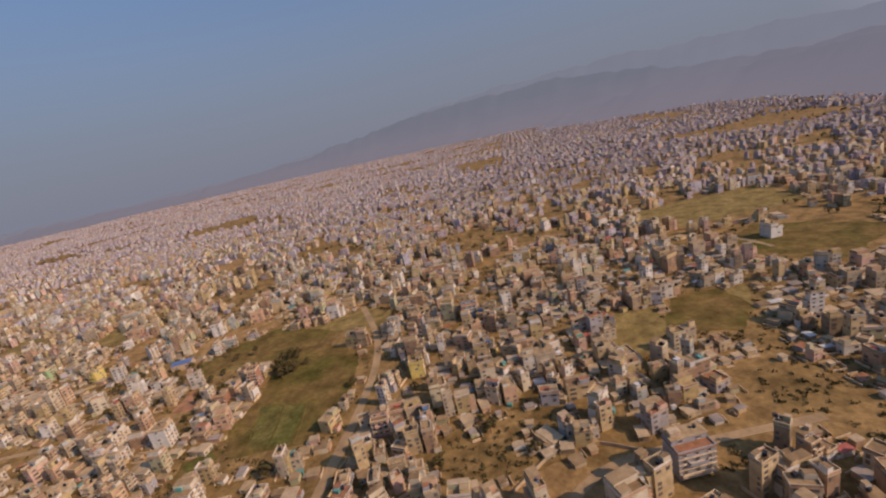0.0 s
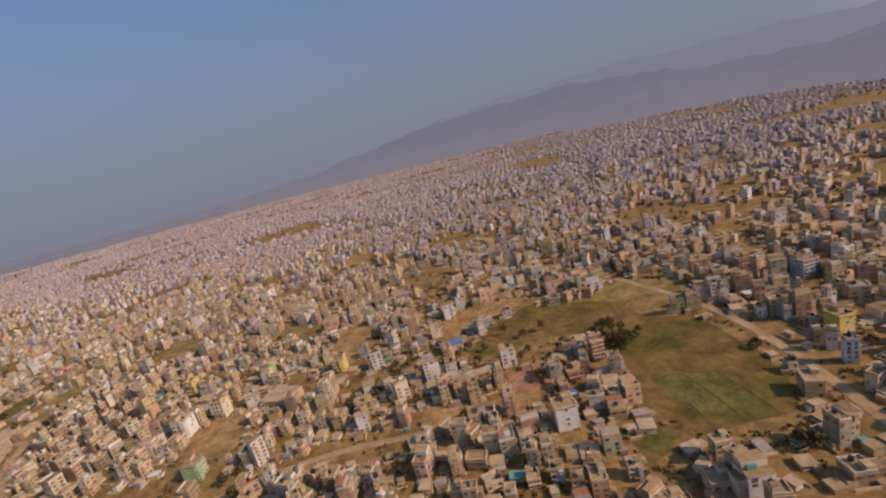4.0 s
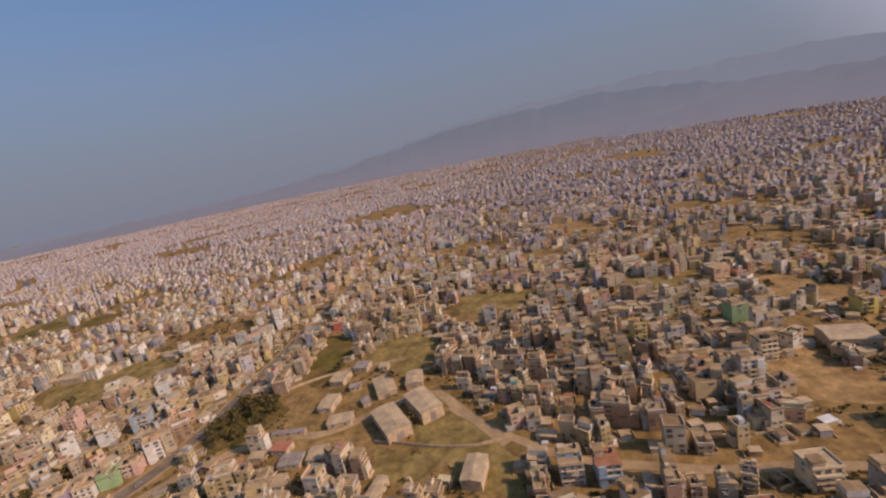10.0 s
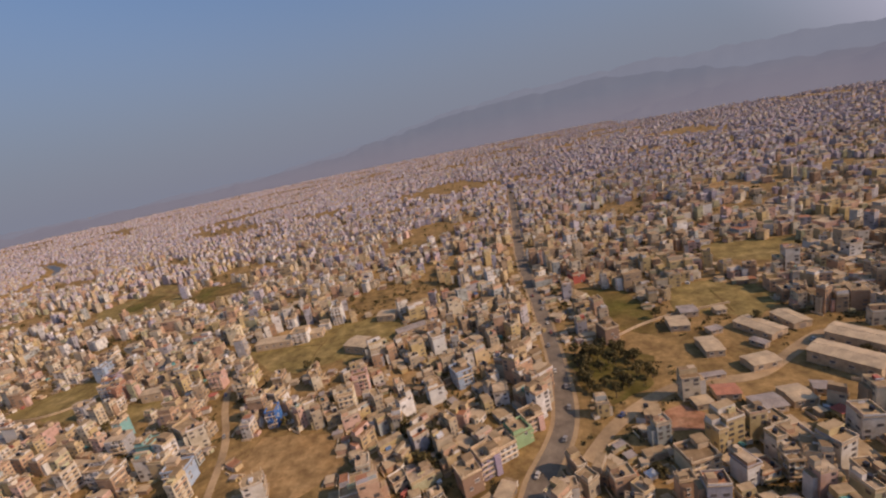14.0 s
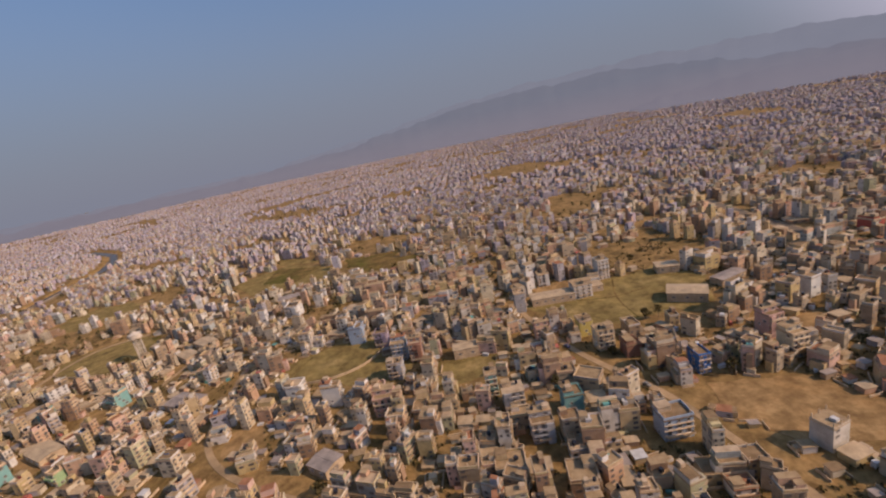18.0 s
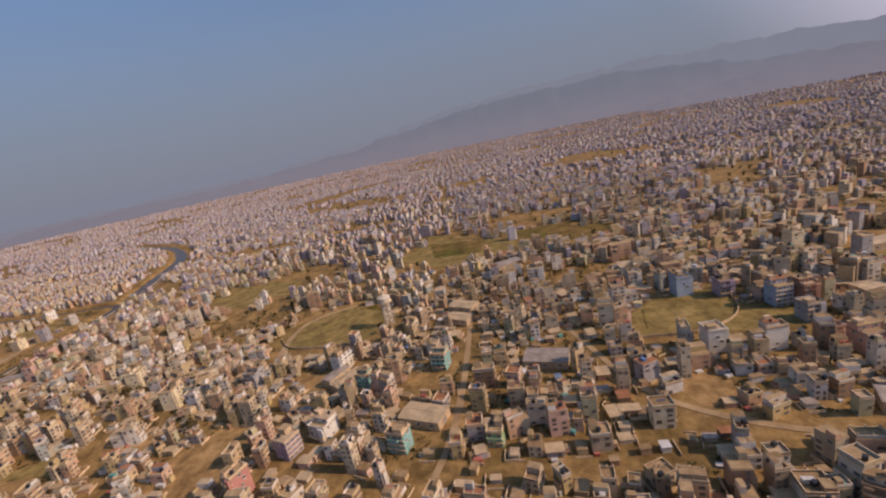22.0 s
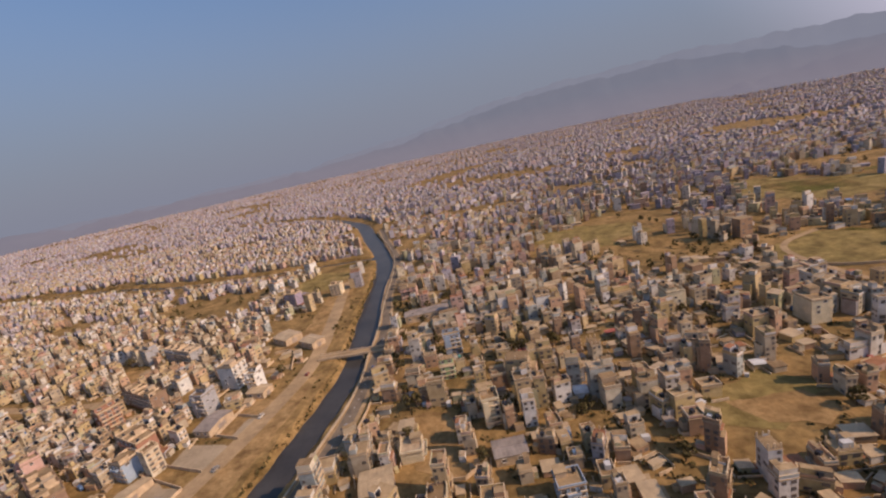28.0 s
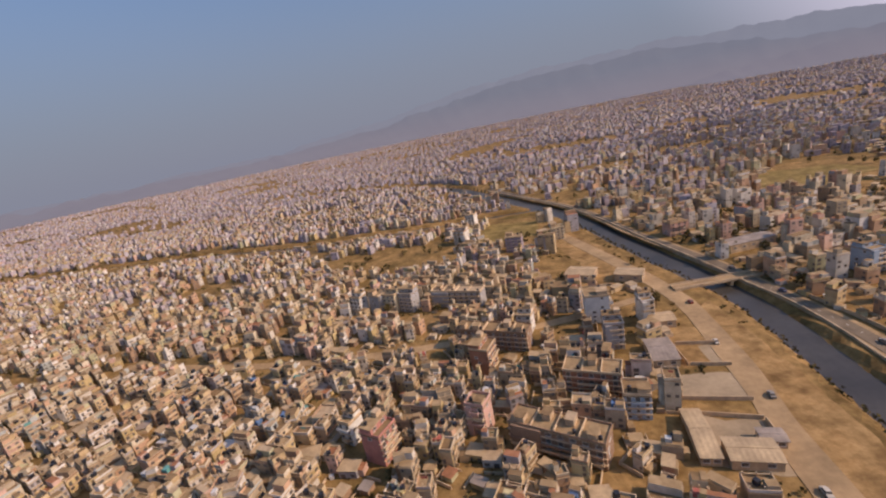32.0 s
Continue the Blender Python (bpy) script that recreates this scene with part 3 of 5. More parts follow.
def land(kind, poly, z):
    """A field with an uneven rim, lying a little proud of the ground."""
    q = np.array(poly, float)
    rim = []
    for a, b_ in zip(q, np.roll(q, -1, 0)):
        k = max(2, int(np.linalg.norm(b_ - a) / 3))
        for i in range(k):
            p = a + (b_ - a) * i / k
            rim.append((p[0] + 1.6 * noise.noise((p[0] * 0.2, p[1] * 0.2, 1)), p[1] + 1.6 * noise.noise((p[0] * 0.2, p[1] * 0.2, 5))))
    bm = bmesh.new()
    vs = [bm.verts.new((x, y, z)) for x, y in rim]
    low = [bm.verts.new((x, y, z - 0.3)) for x, y in rim]
    bm.faces.new(vs)
    for i in range(len(vs)):
        j = (i + 1) % len(vs)
        bm.faces.new((vs[j], vs[i], low[i], low[j]))
    bmesh.ops.recalc_face_normals(bm, faces=bm.faces)
    me = bpy.data.meshes.new("field")
    bm.to_mesh(me)
    bm.free()
    mat, label, cat = LAND[kind]
    me.materials.append(mat)
    return tagged(new({"field": "field", "yard": "yard"}.get(cat, "dirt_lot"), me), label, cat, "", "structure")


def ridge(line):
    """A low bank of earth between two plots of a field."""
    p = along(line, 1.5)
    n = sides(p)
    k = len(p)
    hump = np.array([0.17 + 0.12 * noise.noise((x * 0.4, y * 0.4, 2)) for x, y in p])
    rows = [np.c_[p + n * o, z * hump] for o, z in ((-0.55, 0.0), (-0.18, 1.0), (0.18, 1.0), (0.55, 0.0))]
    f = [(r * k + j, r * k + j + 1, (r + 1) * k + j + 1, (r + 1) * k + j) for r in range(3) for j in range(k - 1)]
    return tagged(link_mesh("field_ridge", [tuple(v) for v in np.concatenate(rows)], f, M_GREEN), "low grassy earth ridge between plots of a field", "ridge", "", "structure")


for line in ([(-119.5, 138), (-108, 136.5), (-97, 135.5), (-82, 138)], [(-108, 136.5), (-104, 124), (-101, 111)], [(-97.5, 135.5), (-94, 124), (-91.5, 112.5)],
             [(-128, 150), (-110, 149), (-95, 151), (-80, 150)], [(-124, 165), (-104, 163), (-86, 168)], [(-123, 122), (-112, 123), (-110, 111)],
             [(-640, 206), (-624, 203), (-606, 209)], [(-622, 181), (-624, 203), (-618, 224)], [(-480, 196), (-468, 192)], [(-438, 176), (-435, 201)],
             [(-770, 176), (-765, 192)], [(-166, 200), (-158, 180)], [(-141, 206), (-135, 178)]):
    ridge(line)
for i, (kind, poly) in enumerate(FIELDS):
    land(kind, poly, 0.02 + 0.0009 * i)
land("green", WOOD, 0.016)

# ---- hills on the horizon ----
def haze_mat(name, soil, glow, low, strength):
    """Far hills mostly hidden by haze, which is painted as emission with its own tint low over the valley floor."""
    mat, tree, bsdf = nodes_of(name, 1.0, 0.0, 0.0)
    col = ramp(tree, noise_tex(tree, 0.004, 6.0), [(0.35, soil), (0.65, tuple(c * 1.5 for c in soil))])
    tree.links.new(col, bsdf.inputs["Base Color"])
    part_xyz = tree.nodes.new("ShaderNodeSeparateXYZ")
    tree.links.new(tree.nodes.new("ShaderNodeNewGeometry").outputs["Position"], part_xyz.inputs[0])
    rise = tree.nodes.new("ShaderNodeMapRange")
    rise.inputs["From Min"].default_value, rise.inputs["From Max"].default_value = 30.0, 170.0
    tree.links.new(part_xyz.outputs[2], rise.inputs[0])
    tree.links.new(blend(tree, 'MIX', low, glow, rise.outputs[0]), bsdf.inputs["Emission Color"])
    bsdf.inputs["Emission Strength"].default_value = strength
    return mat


def hill_range(name, radius, crest, mat, seed, label, floor):
    """A range of hills on an arc about the middle of the flight: bearing in degrees and height of its crest in degrees."""
    az = np.arange(-100, 100.1, 0.5)
    rows = [0.0, 0.25, 0.5, 0.75, 0.9, 1.0]
    v, f = [], []
    arc = radius
    for a in az:
        radius = float(np.interp(a, *zip(*arc))) if isinstance(arc, list) else arc
        top = 85 + radius * math.tan(radians(np.interp(a, [c[0] for c in crest], [c[1] for c in crest])))
        top += radius * (0.008 * noise.noise((a * 0.21, seed, 0)) + 0.005 * noise.noise((a * 0.8, seed, 3)) + 0.0015 * noise.noise((a * 2.6, seed, 5)))
        for k, u in enumerate(rows):
            r = radius - (1 - u) * radius * (0.16 + 0.04 * noise.noise((a * 0.12, seed + 9, 0)))
            h = floor + max(top - floor, 2) * (u ** 1.5) * (1 + (0 if u == 1 else 0.12 * noise.noise((a * 0.25, u * 2, seed))))
            v.append((-600 + r * math.sin(radians(a)), 40 + r * math.cos(radians(a)), h))
    n = len(rows)
    for i in range(len(az) - 1):
        for k in range(n - 1):
            q = i * n + k
            f.append((q, q + n, q + n + 1, q + 1))
    ob = link_mesh(name, v, f, mat)
    for p in ob.data.polygons:
        p.use_smooth = True
    return tagged(ob, label, "hills", "", "structure")


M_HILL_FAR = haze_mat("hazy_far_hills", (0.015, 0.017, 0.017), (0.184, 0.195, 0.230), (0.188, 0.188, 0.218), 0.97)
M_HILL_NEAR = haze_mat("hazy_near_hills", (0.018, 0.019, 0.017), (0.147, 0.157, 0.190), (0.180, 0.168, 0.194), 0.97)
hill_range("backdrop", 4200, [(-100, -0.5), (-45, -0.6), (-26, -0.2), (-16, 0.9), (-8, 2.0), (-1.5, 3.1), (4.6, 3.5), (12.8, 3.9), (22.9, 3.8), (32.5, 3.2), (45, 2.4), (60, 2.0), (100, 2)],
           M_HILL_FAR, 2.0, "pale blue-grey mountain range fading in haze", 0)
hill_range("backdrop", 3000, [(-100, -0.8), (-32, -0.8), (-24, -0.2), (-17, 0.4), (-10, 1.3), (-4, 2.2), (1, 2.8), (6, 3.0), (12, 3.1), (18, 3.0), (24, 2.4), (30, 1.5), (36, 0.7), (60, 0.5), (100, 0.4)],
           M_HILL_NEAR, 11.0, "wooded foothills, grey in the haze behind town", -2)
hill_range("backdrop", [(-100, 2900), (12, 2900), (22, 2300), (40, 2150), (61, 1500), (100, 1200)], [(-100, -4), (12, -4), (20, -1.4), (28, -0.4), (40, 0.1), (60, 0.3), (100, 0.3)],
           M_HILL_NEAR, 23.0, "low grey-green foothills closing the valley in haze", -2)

# ---- where the houses stand ----
rng = np.random.default_rng(7)
STOREY = 1.6


def quarter_turn(x):
    """How the streets of the quarter at x are turned, in radians."""
    return radians(np.interp(x, [-1500, -1240, -1190, -1140, -1060, -960, -900, -850, -820, -740, -600, -540, -480, -400, -250, 0],
                             [-30, -33, -28, 0, 6, 0, -28, -20, -12, 0, 8, 30, 10, 0, 6, 15]))


def plots(x_lo, x_hi, y_lo, y_hi, cell, step=5.35):
    """House plots in rows along lanes; every quarter has its own direction."""
    gx, gy = np.meshgrid(np.arange(x_lo - cell, x_hi + cell, cell), np.arange(y_lo - cell, y_hi + cell, cell))
    seeds = np.stack([gx.ravel(), gy.ravel()], 1) + rng.uniform(-0.38, 0.38, (gx.size, 2)) * cell
    turn = np.array([quarter_turn(x) + 0.35 * noise.noise((x * 0.006, y * 0.006, 3)) for x, y in seeds]) + rng.normal(0, 0.07, len(seeds))
    out = []
    u = np.arange(-cell, cell, step)
    rows, y = [], -cell
    while y < cell:
        rows += [y, y + step * 0.97]
        y += step * 2.25
    lu, lv = np.meshgrid(u, np.array(rows))
    local = np.stack([lu.ravel(), lv.ravel()], 1)
    for i, (s, a) in enumerate(zip(seeds, turn)):
        p = local + rng.uniform(-1.2, 1.2, local.shape)
        c, sn = math.cos(a), math.sin(a)
        w = s + np.stack([p[:, 0] * c - p[:, 1] * sn, p[:, 0] * sn + p[:, 1] * c], 1)
        near = np.linalg.norm(seeds - s, axis=1) < 3 * cell
        d = np.linalg.norm(w[:, None] - seeds[near][None], axis=2)
        d.sort(axis=1)
        own = np.linalg.norm(w - s, axis=1)
        keep = (own <= d[:, 0] + 1e-6) & (d[:, 1] - own > 4.4)
        out.append(np.c_[w[keep], a + rng.normal(0, 0.06, keep.sum()) + (rng.random(keep.sum()) < 0.35) * rng.uniform(-0.6, 0.6, keep.sum())])
    p = np.concatenate(out)
    return p[(p[:, 1] > y_lo) & (p[:, 1] <= y_hi) & (p[:, 0] > x_lo) & (p[:, 0] < x_hi)]


def seen(p):
    return p[(p[:, 0] > -1290 - 1.35 * p[:, 1]) & (p[:, 0] < 70 + 1.0 * p[:, 1])]


# houses and halls that stand out, with their own colours: x, y, width, depth, storeys, paint
WHITE, CREAM, PINK, BRICK = (0.66, 0.62, 0.54), (0.66, 0.55, 0.35), (0.56, 0.35, 0.27), (0.36, 0.18, 0.11)
BROWN, VIOLET, ROSE = (0.30, 0.19, 0.12), (0.34, 0.27, 0.32), (0.46, 0.21, 0.16)
TEAL, BLUE, GREEN, YELLOW, GREY = (0.21, 0.38, 0.33), (0.34, 0.40, 0.46), (0.31, 0.42, 0.21), (0.62, 0.48, 0.14), (0.36, 0.34, 0.32)
LANDMARKS = []
LANDMARKS += [
    (-544.7, 102.5, 6, 6, 4, BROWN), (-539.8, 107.8, 6, 6, 4, VIOLET), (-535, 113, 6, 6, 3, WHITE), (-530.3, 117.8, 6, 6, 3, GREEN),
    (-525.9, 123.4, 6, 6, 3, PINK), (-904.3, 126.3, 4, 6, 5, ROSE), (-895.5, 140.2, 6, 6, 4, VIOLET), (-859.9, 134.3, 6, 5, 4, TEAL), (-876.5, 169.2, 5, 5, 4, TEAL),
    (-959.6, 182, 8, 6, 5, CREAM), (-832.3, 130.6, 4.5, 5, 3, GREEN), (-1049, 128.4, 6, 5, 3, BLUE), (-1085.3, 147.5, 6, 6, 2, CREAM),
    (-1076.6, 183.5, 5, 5, 3, GREEN), (-1166.3, 186, 5.5, 6.5, 5, GREY), (-1164.4, 203.2, 8, 8, 6, WHITE), (-1151.6, 195.9, 4, 6, 5, WHITE),
    (-1188.3, 204.3, 5, 5, 4, WHITE),
]
LANDMARKS += [
    (-1234.1, 158.9, 6.5, 6, 5, ROSE), (-1209.9, 161.5, 5, 5, 5, PINK), (-1203.4, 149.8, 6.5, 6.5, 5, CREAM), (-1242.4, 166.7, 4, 5, 4, WHITE),
    (-1242.5, 245.3, 7, 6, 5, GREY), (-1236.3, 242.8, 7, 6, 5, CREAM), (-1229.3, 240.3, 7, 6, 5, GREY), (-1222.2, 237.8, 7, 6, 5, CREAM),
]
LANDMARKS += [
    (-489.6, 168.7, 8, 6, 4, BROWN), (-316.2, 97.4, 7, 6, 4, CREAM), (-303.8, 93.2, 7, 6, 4, GREY), (-645.4, 175.2, 6, 5, 4, YELLOW), (-589.8, 143, 6, 6, 5, CREAM), (-1251.5, 246.8, 6, 5, 5, WHITE), (-1205.3, 186.4, 7, 6, 5, BRICK), (-1173.6, 290.1, 9, 6, 5, VIOLET),
    (-1199, 323.8, 8, 7, 5, WHITE), (-666.8, 204.9, 5, 5, 6, GREY), (-720.7, 178.6, 6.5, 6.5, 5, BLUE), (-720.5, 164.9, 6, 6, 4, GREY),
    (-757.6, 156.8, 6, 6, 5, WHITE), (-756.9, 219.1, 6, 6, 4, WHITE),
]
LANDMARKS += [
    (-731.5, 193.7, 6, 6, 4, VIOLET), (-725, 151.8, 5, 5, 3, PINK), (-678, 137.1, 7, 6, 4, GREY), (-661.8, 174.9, 6, 6, 4, PINK), (-634.5, 156.3, 6, 5, 3, BRICK),
    (-588.1, 156, 6, 6, 5, PINK), (-547.9, 151.8, 7, 7, 4, BLUE), (-557.3, 143.4, 6, 6, 4, WHITE), (-488.1, 101.5, 8, 7, 3, CREAM), (-651.1, 233.2, 6, 6, 4, WHITE),
    (-148.8, 118, 6, 7, 5, WHITE), (-131.8, 153.8, 5, 5, 5, BRICK), (-142.3, 143.1, 6, 5, 2, BRICK), (-40.2, 129.4, 7, 6, 5, CREAM), (30.3, 93.7, 10, 7, 5, GREY),
    (-671.8, 121.4, 6.5, 6, 4, GREY), (-376, 327.5, 13, 8, 5, WHITE), (-307.9, 141.6, 7.5, 6.5, 5, WHITE),
]
LANDMARKS += [
    (-297, 152.1, 6, 6, 5, CREAM), (-290.8, 182.9, 7, 6.5, 5, GREEN), (-331.4, 176.2, 5.5, 6, 5, YELLOW), (-248.3, 176.6, 6, 6, 4, YELLOW),
    (-486.5, 236, 8, 7, 3, (0.5, 0.13, 0.09)), (-636.8, 212, 9, 8, 4, WHITE), (-621.5, 229.9, 6, 7, 6, WHITE), (-742.1, 151.7, 3.5, 7, 5, WHITE),
    (-721, 143.7, 7, 7, 4, PINK), (-641.4, 163.4, 6.5, 6, 5, CREAM), (-744.9, 200.7, 7, 6.5, 5, BLUE), (-713.3, 175.5, 5.5, 6, 5, BRICK),
    (-684.3, 145.3, 4, 5, 5, TEAL), (-889.7, 187, 8, 5, 5, WHITE), (-926.6, 186.4, 6.5, 6, 4, GREY), (-886.1, 146.8, 7, 7, 3, WHITE), (-1036.8, 221.5, 6, 6, 5, WHITE),
    (-1074.8, 200.2, 6.5, 6.5, 5, BLUE),
]
LANDMARKS += [
    (-1063.4, 156.8, 5, 5.5, 5, CREAM), (-991.9, 204.5, 7, 6.5, 5, CREAM), (-1188.4, 362.3, 7, 7, 5, WHITE), (-474.4, 306.5, 8, 7, 5, WHITE),
    (-681.3, 223, 6, 6, 6, CREAM), (-796.4, 249.6, 9, 7, 4, WHITE), (-1173.7, 156.9, 6, 6, 4, BLUE), (130.3, 250.3, 8, 7, 4, WHITE), (-16.2, 201.1, 5, 6, 5, WHITE),
    (-34.6, 195.4, 8, 7, 5, BLUE), (-52.7, 148.8, 6, 6, 4, YELLOW), (-58.2, 115.2, 6, 6, 4, PINK), (-848.2, 175.4, 6, 6, 4, TEAL), (-661, 131.1, 5.5, 6, 4, TEAL),
    (-618.5, 141.8, 4, 6, 4, (0.06, 0.16, 0.38)), (-638.3, 116.5, 8, 6, 4, BLUE), (-559.2, 179, 7, 6, 5, WHITE), (-1099.6, 268.2, 9, 7, 4, PINK),
]
LANDMARKS += [
    (-1148.4, 296.8, 7, 6, 4, CREAM), (-281.4, 114.2, 6, 6, 4, GREEN), (-371.2, 104.6, 6.5, 6, 4, BLUE), (-362, 103.8, 6.5, 6.5, 4, BLUE),
]
# sheds: x, y, length, width, height, turn in degrees, roof
HALLS = []
HALLS += [
    (-429, 133.9, 17, 9, 4.0, -55, "pale"),
    (-418.4, 142.2, 16, 8.5, 4.6, -55, "pale"),
    (-397.6, 107.2, 10, 6, 3.5, 80, "pale"),
    (-268.5, 155.8, 14, 11, 4.0, -10, "pale"),
]
HALLS += [
    (-462.1, 171.1, 6.9, 8.6, 2.5, -8, "pale"),
    (-459.8, 151.7, 5.8, 10, 2.5, -4, "pale"),
    (-438.3, 159.9, 14, 8, 2.5, -66, "pale"),
    (-425.9, 162.8, 10.5, 6.9, 2.5, -82, "pale"),
    (-443.1, 177.5, 4, 4.2, 2.2, 0, "pale"),
    (-450.5, 139.3, 9, 6, 2.4, 8, "pale"),
    (-454.3, 180, 6.5, 6.5, 2.4, -6, "rusty"),
    (-426.8, 102, 12, 3.4, 2.5, 75, "pale"),
    (-1166.2, 145.5, 3.6, 14, 2.0, -16, "pale"),
    (-1160.3, 138.8, 8.5, 6, 2.2, -18, "pale"),
    (-1154.2, 141.6, 4.2, 3.6, 1.8, -18, "rusty"),
    (-1157.8, 175.6, 6.4, 11, 2.4, -13, "rusty"),
    (-1149, 191.7, 7.4, 5.8, 2.5, -12, "pale"),
    (-693, 173, 10, 6, 4, 5, "pale"),
]
HALLS += [
    (-597.5, 191.8, 15, 10, 4.0, -25, "pale"),
    (-591.5, 224.4, 10, 8, 3.5, -10, "pale"),
    (-650.8, 210.8, 20, 8, 3.5, 2, "pale"),
    (-808.6, 275, 16, 9, 4.0, 20, "rusty"),
    (-837.3, 224, 13, 8, 3.5, -35, "pale"),
    (-810.1, 165.7, 15, 9, 3.0, -20, "rusty"),
    (-192.7, 178.9, 10, 6, 3.5, 20, "blue"),
    (-1060.2, 142.4, 8, 6, 2.6, 5, "rusty"),
    (-1087.9, 236.9, 20, 7, 3.5, 5, "rusty"),
    (-574.8, 202.1, 15, 6, 3.0, 25, "rusty"),
    (-735.2, 120, 8, 7, 3.0, -30, "rusty"),
    (-853.4, 145.1, 14, 8, 3.0, -25, "pale"),
    (-1093, 137.5, 8, 8, 2.8, 12, "pale"),
    (-1141, 228.4, 10, 7, 3.0, -35, "pale"),
]
HALLS += [
    (-1156.8, 238.1, 11, 9, 3.0, -35, "pale"),
    (-839.9, 211.8, 12, 7, 3.0, -35, "pale"),
    (-632.2, 215.8, 12, 7, 3.0, 5, "pale"),
    (-468, 126.6, 6.5, 5, 2.2, -6, "red"),
    (-460.8, 119.6, 7.5, 6, 2.0, 4, "rusty"),
    (-452, 121.5, 6, 7, 2.2, 4, "pale"),
    (-443.5, 123.5, 5, 4, 2.0, -20, "rusty"),
    (-470, 135.6, 13, 2.2, 1.5, 2, "rusty"),
    (-444, 150.5, 5, 3, 1.8, -60, "rusty"),
    (-452.5, 163, 4.5, 3.5, 1.8, 10, "rusty"),
    (-890.5, 179.3, 11, 4.5, 3.0, 57, "rusty"),
    (-884.8, 174.7, 13, 5, 3.0, 52, "pale"),
]


# long terraces of flats: x, y, width, depth, storeys, turn in degrees, paint
TERRACES = [(-1193.9, 150.6, 21, 6, 4, -35, BROWN), (-1200.3, 198.8, 24, 6, 4, -28, BROWN), (-1179.4, 168.3, 14, 6, 4, -27, BRICK), (-1208.8, 236.5, 22, 6, 4, -27, GREY)]


def on_terrace(x, y, margin):
    for tx, ty, w, d, _, a, _ in TERRACES:
        c, sn = math.cos(radians(a)), math.sin(radians(a))
        if abs((x - tx) * c + (y - ty) * sn) < w / 2 + margin and abs((y - ty) * c - (x - tx) * sn) < d / 2 + margin:
            return True
    return False


LANDMARKS = [l for l in LANDMARKS if not on_terrace(l[0], l[1], 3.5)]


def clear_of_things(p):
    p = p[[not on_terrace(x, y, 2.9) for x, y, _ in p]]
    for x, y, w, d, *_ in LANDMARKS:
        front = np.hypot(p[:, 0] - x, (p[:, 1] - y + 3.5) * 0.9) < max(w, d) / 2 + 1.7
        p = p[(np.hypot(p[:, 0] - x, p[:, 1] - y) > max(w, d) / 2 + 2.9) & ~front]
    for x, y, l, w, h, a, _ in HALLS:
        c, s = math.cos(radians(a)), math.sin(radians(a))
        u, v = (p[:, 0] - x) * c + (p[:, 1] - y) * s, -(p[:, 0] - x) * s + (p[:, 1] - y) * c
        p = p[(abs(u) > l / 2 + 2.8) | (abs(v) > w / 2 + 2.8)]
    return p[np.hypot(p[:, 0] + 874.7, (p[:, 1] - 221.1) * 0.7) > 9]


P = seen(np.r_[plots(-1170, 720, 30, 640, 58.0), plots(-2150, -1170, 30, 640, 46.0, 3.9)])
P = clear_of_things(P[~open_land(P[:, :2])])
gap = np.array([noise.noise((x * 0.021, y * 0.021, 11)) for x, y, _ in P])
yards = np.array([noise.noise((x * 0.062, y * 0.062, 41)) for x, y, _ in P])
parks = np.array([noise.noise((x * 0.011, y * 0.017, 57)) for x, y, _ in P])
stay = (P[:, 1] < 230) | (parks + rng.normal(0, 0.06, len(P)) < 0.26)
P, gap, yards = P[stay], gap[stay], yards[stay]
loose_quarter = (P[:, 1] < 190) & (((P[:, 0] > -305) & (P[:, 0] < -150)) | ((P[:, 0] > -655) & (P[:, 0] < -580)))      # half-built edge of town
P = P[(rng.random(len(P)) > np.where(loose_quarter, 0.28, np.where(P[:, 0] < -1170, 0.05, 0.12))) & (gap + rng.normal(0, 0.08, len(P)) < np.where(((P[:, 0] > -960) & (P[:, 0] < -300)), 0.55, np.where(P[:, 0] < -960, 0.55, 0.36))) & (yards + rng.normal(0, 0.05, len(P)) < np.interp(P[:, 0], [-1180, -1160, -990, -940, -690, -640, -590, -540, -330, -290, -90, -60], [0.46, 0.38, 0.40, 0.50, 0.50, 0.34, 0.34, 0.46, 0.46, 0.30, 0.30, 0.38]))]
part_built = np.zeros(len(P), bool)
for poly in SPARSE:
    part_built |= within(P[:, :2], poly)
tall = rng.random(len(P)) > np.where(part_built, 0.46, np.where(P[:, 0] < -1170, 0.08, 0.15))
LOW = P[~tall]          # plots with sheds and lean-tos alone
LOW = LOW[(LOW[:, 1] > 85) & (LOW[:, 1] < 360) & (rng.random(len(LOW)) < 0.8)]
P = P[tall]
order = np.argsort(P[:, 1])
P = P[order]
first = np.searchsorted(P[:, 1], 92)
NEAR = P[first:first + 150]
P = np.r_[P[:first], P[first + 150:]]


def quarter_size(x):
    """Houses are smaller towards the river."""
    return np.interp(x, [-1170, -1020, -830, -750], [0.9, 0.86, 0.86, 1.0])


def house_sizes(x):
    k = len(x)
    w = 2.6 + 3.4 * rng.random(k) ** 1.4
    d = 2.7 + 3.0 * rng.random(k) ** 1.3
    n = rng.choice([1, 2, 3, 4, 5, 6], k, p=[0.17, 0.21, 0.26, 0.21, 0.11, 0.04])
    big = rng.random(k) < 0.08
    w, d = np.where(big, w * 1.35, w), np.where(big, d * 1.25, d)
    old = x < -1170          # the old quarter beyond the river is low and tightly built
    f = np.where(old, 0.74, quarter_size(x))
    return w * f, d * f, np.where(old, np.minimum(n, 3), n)


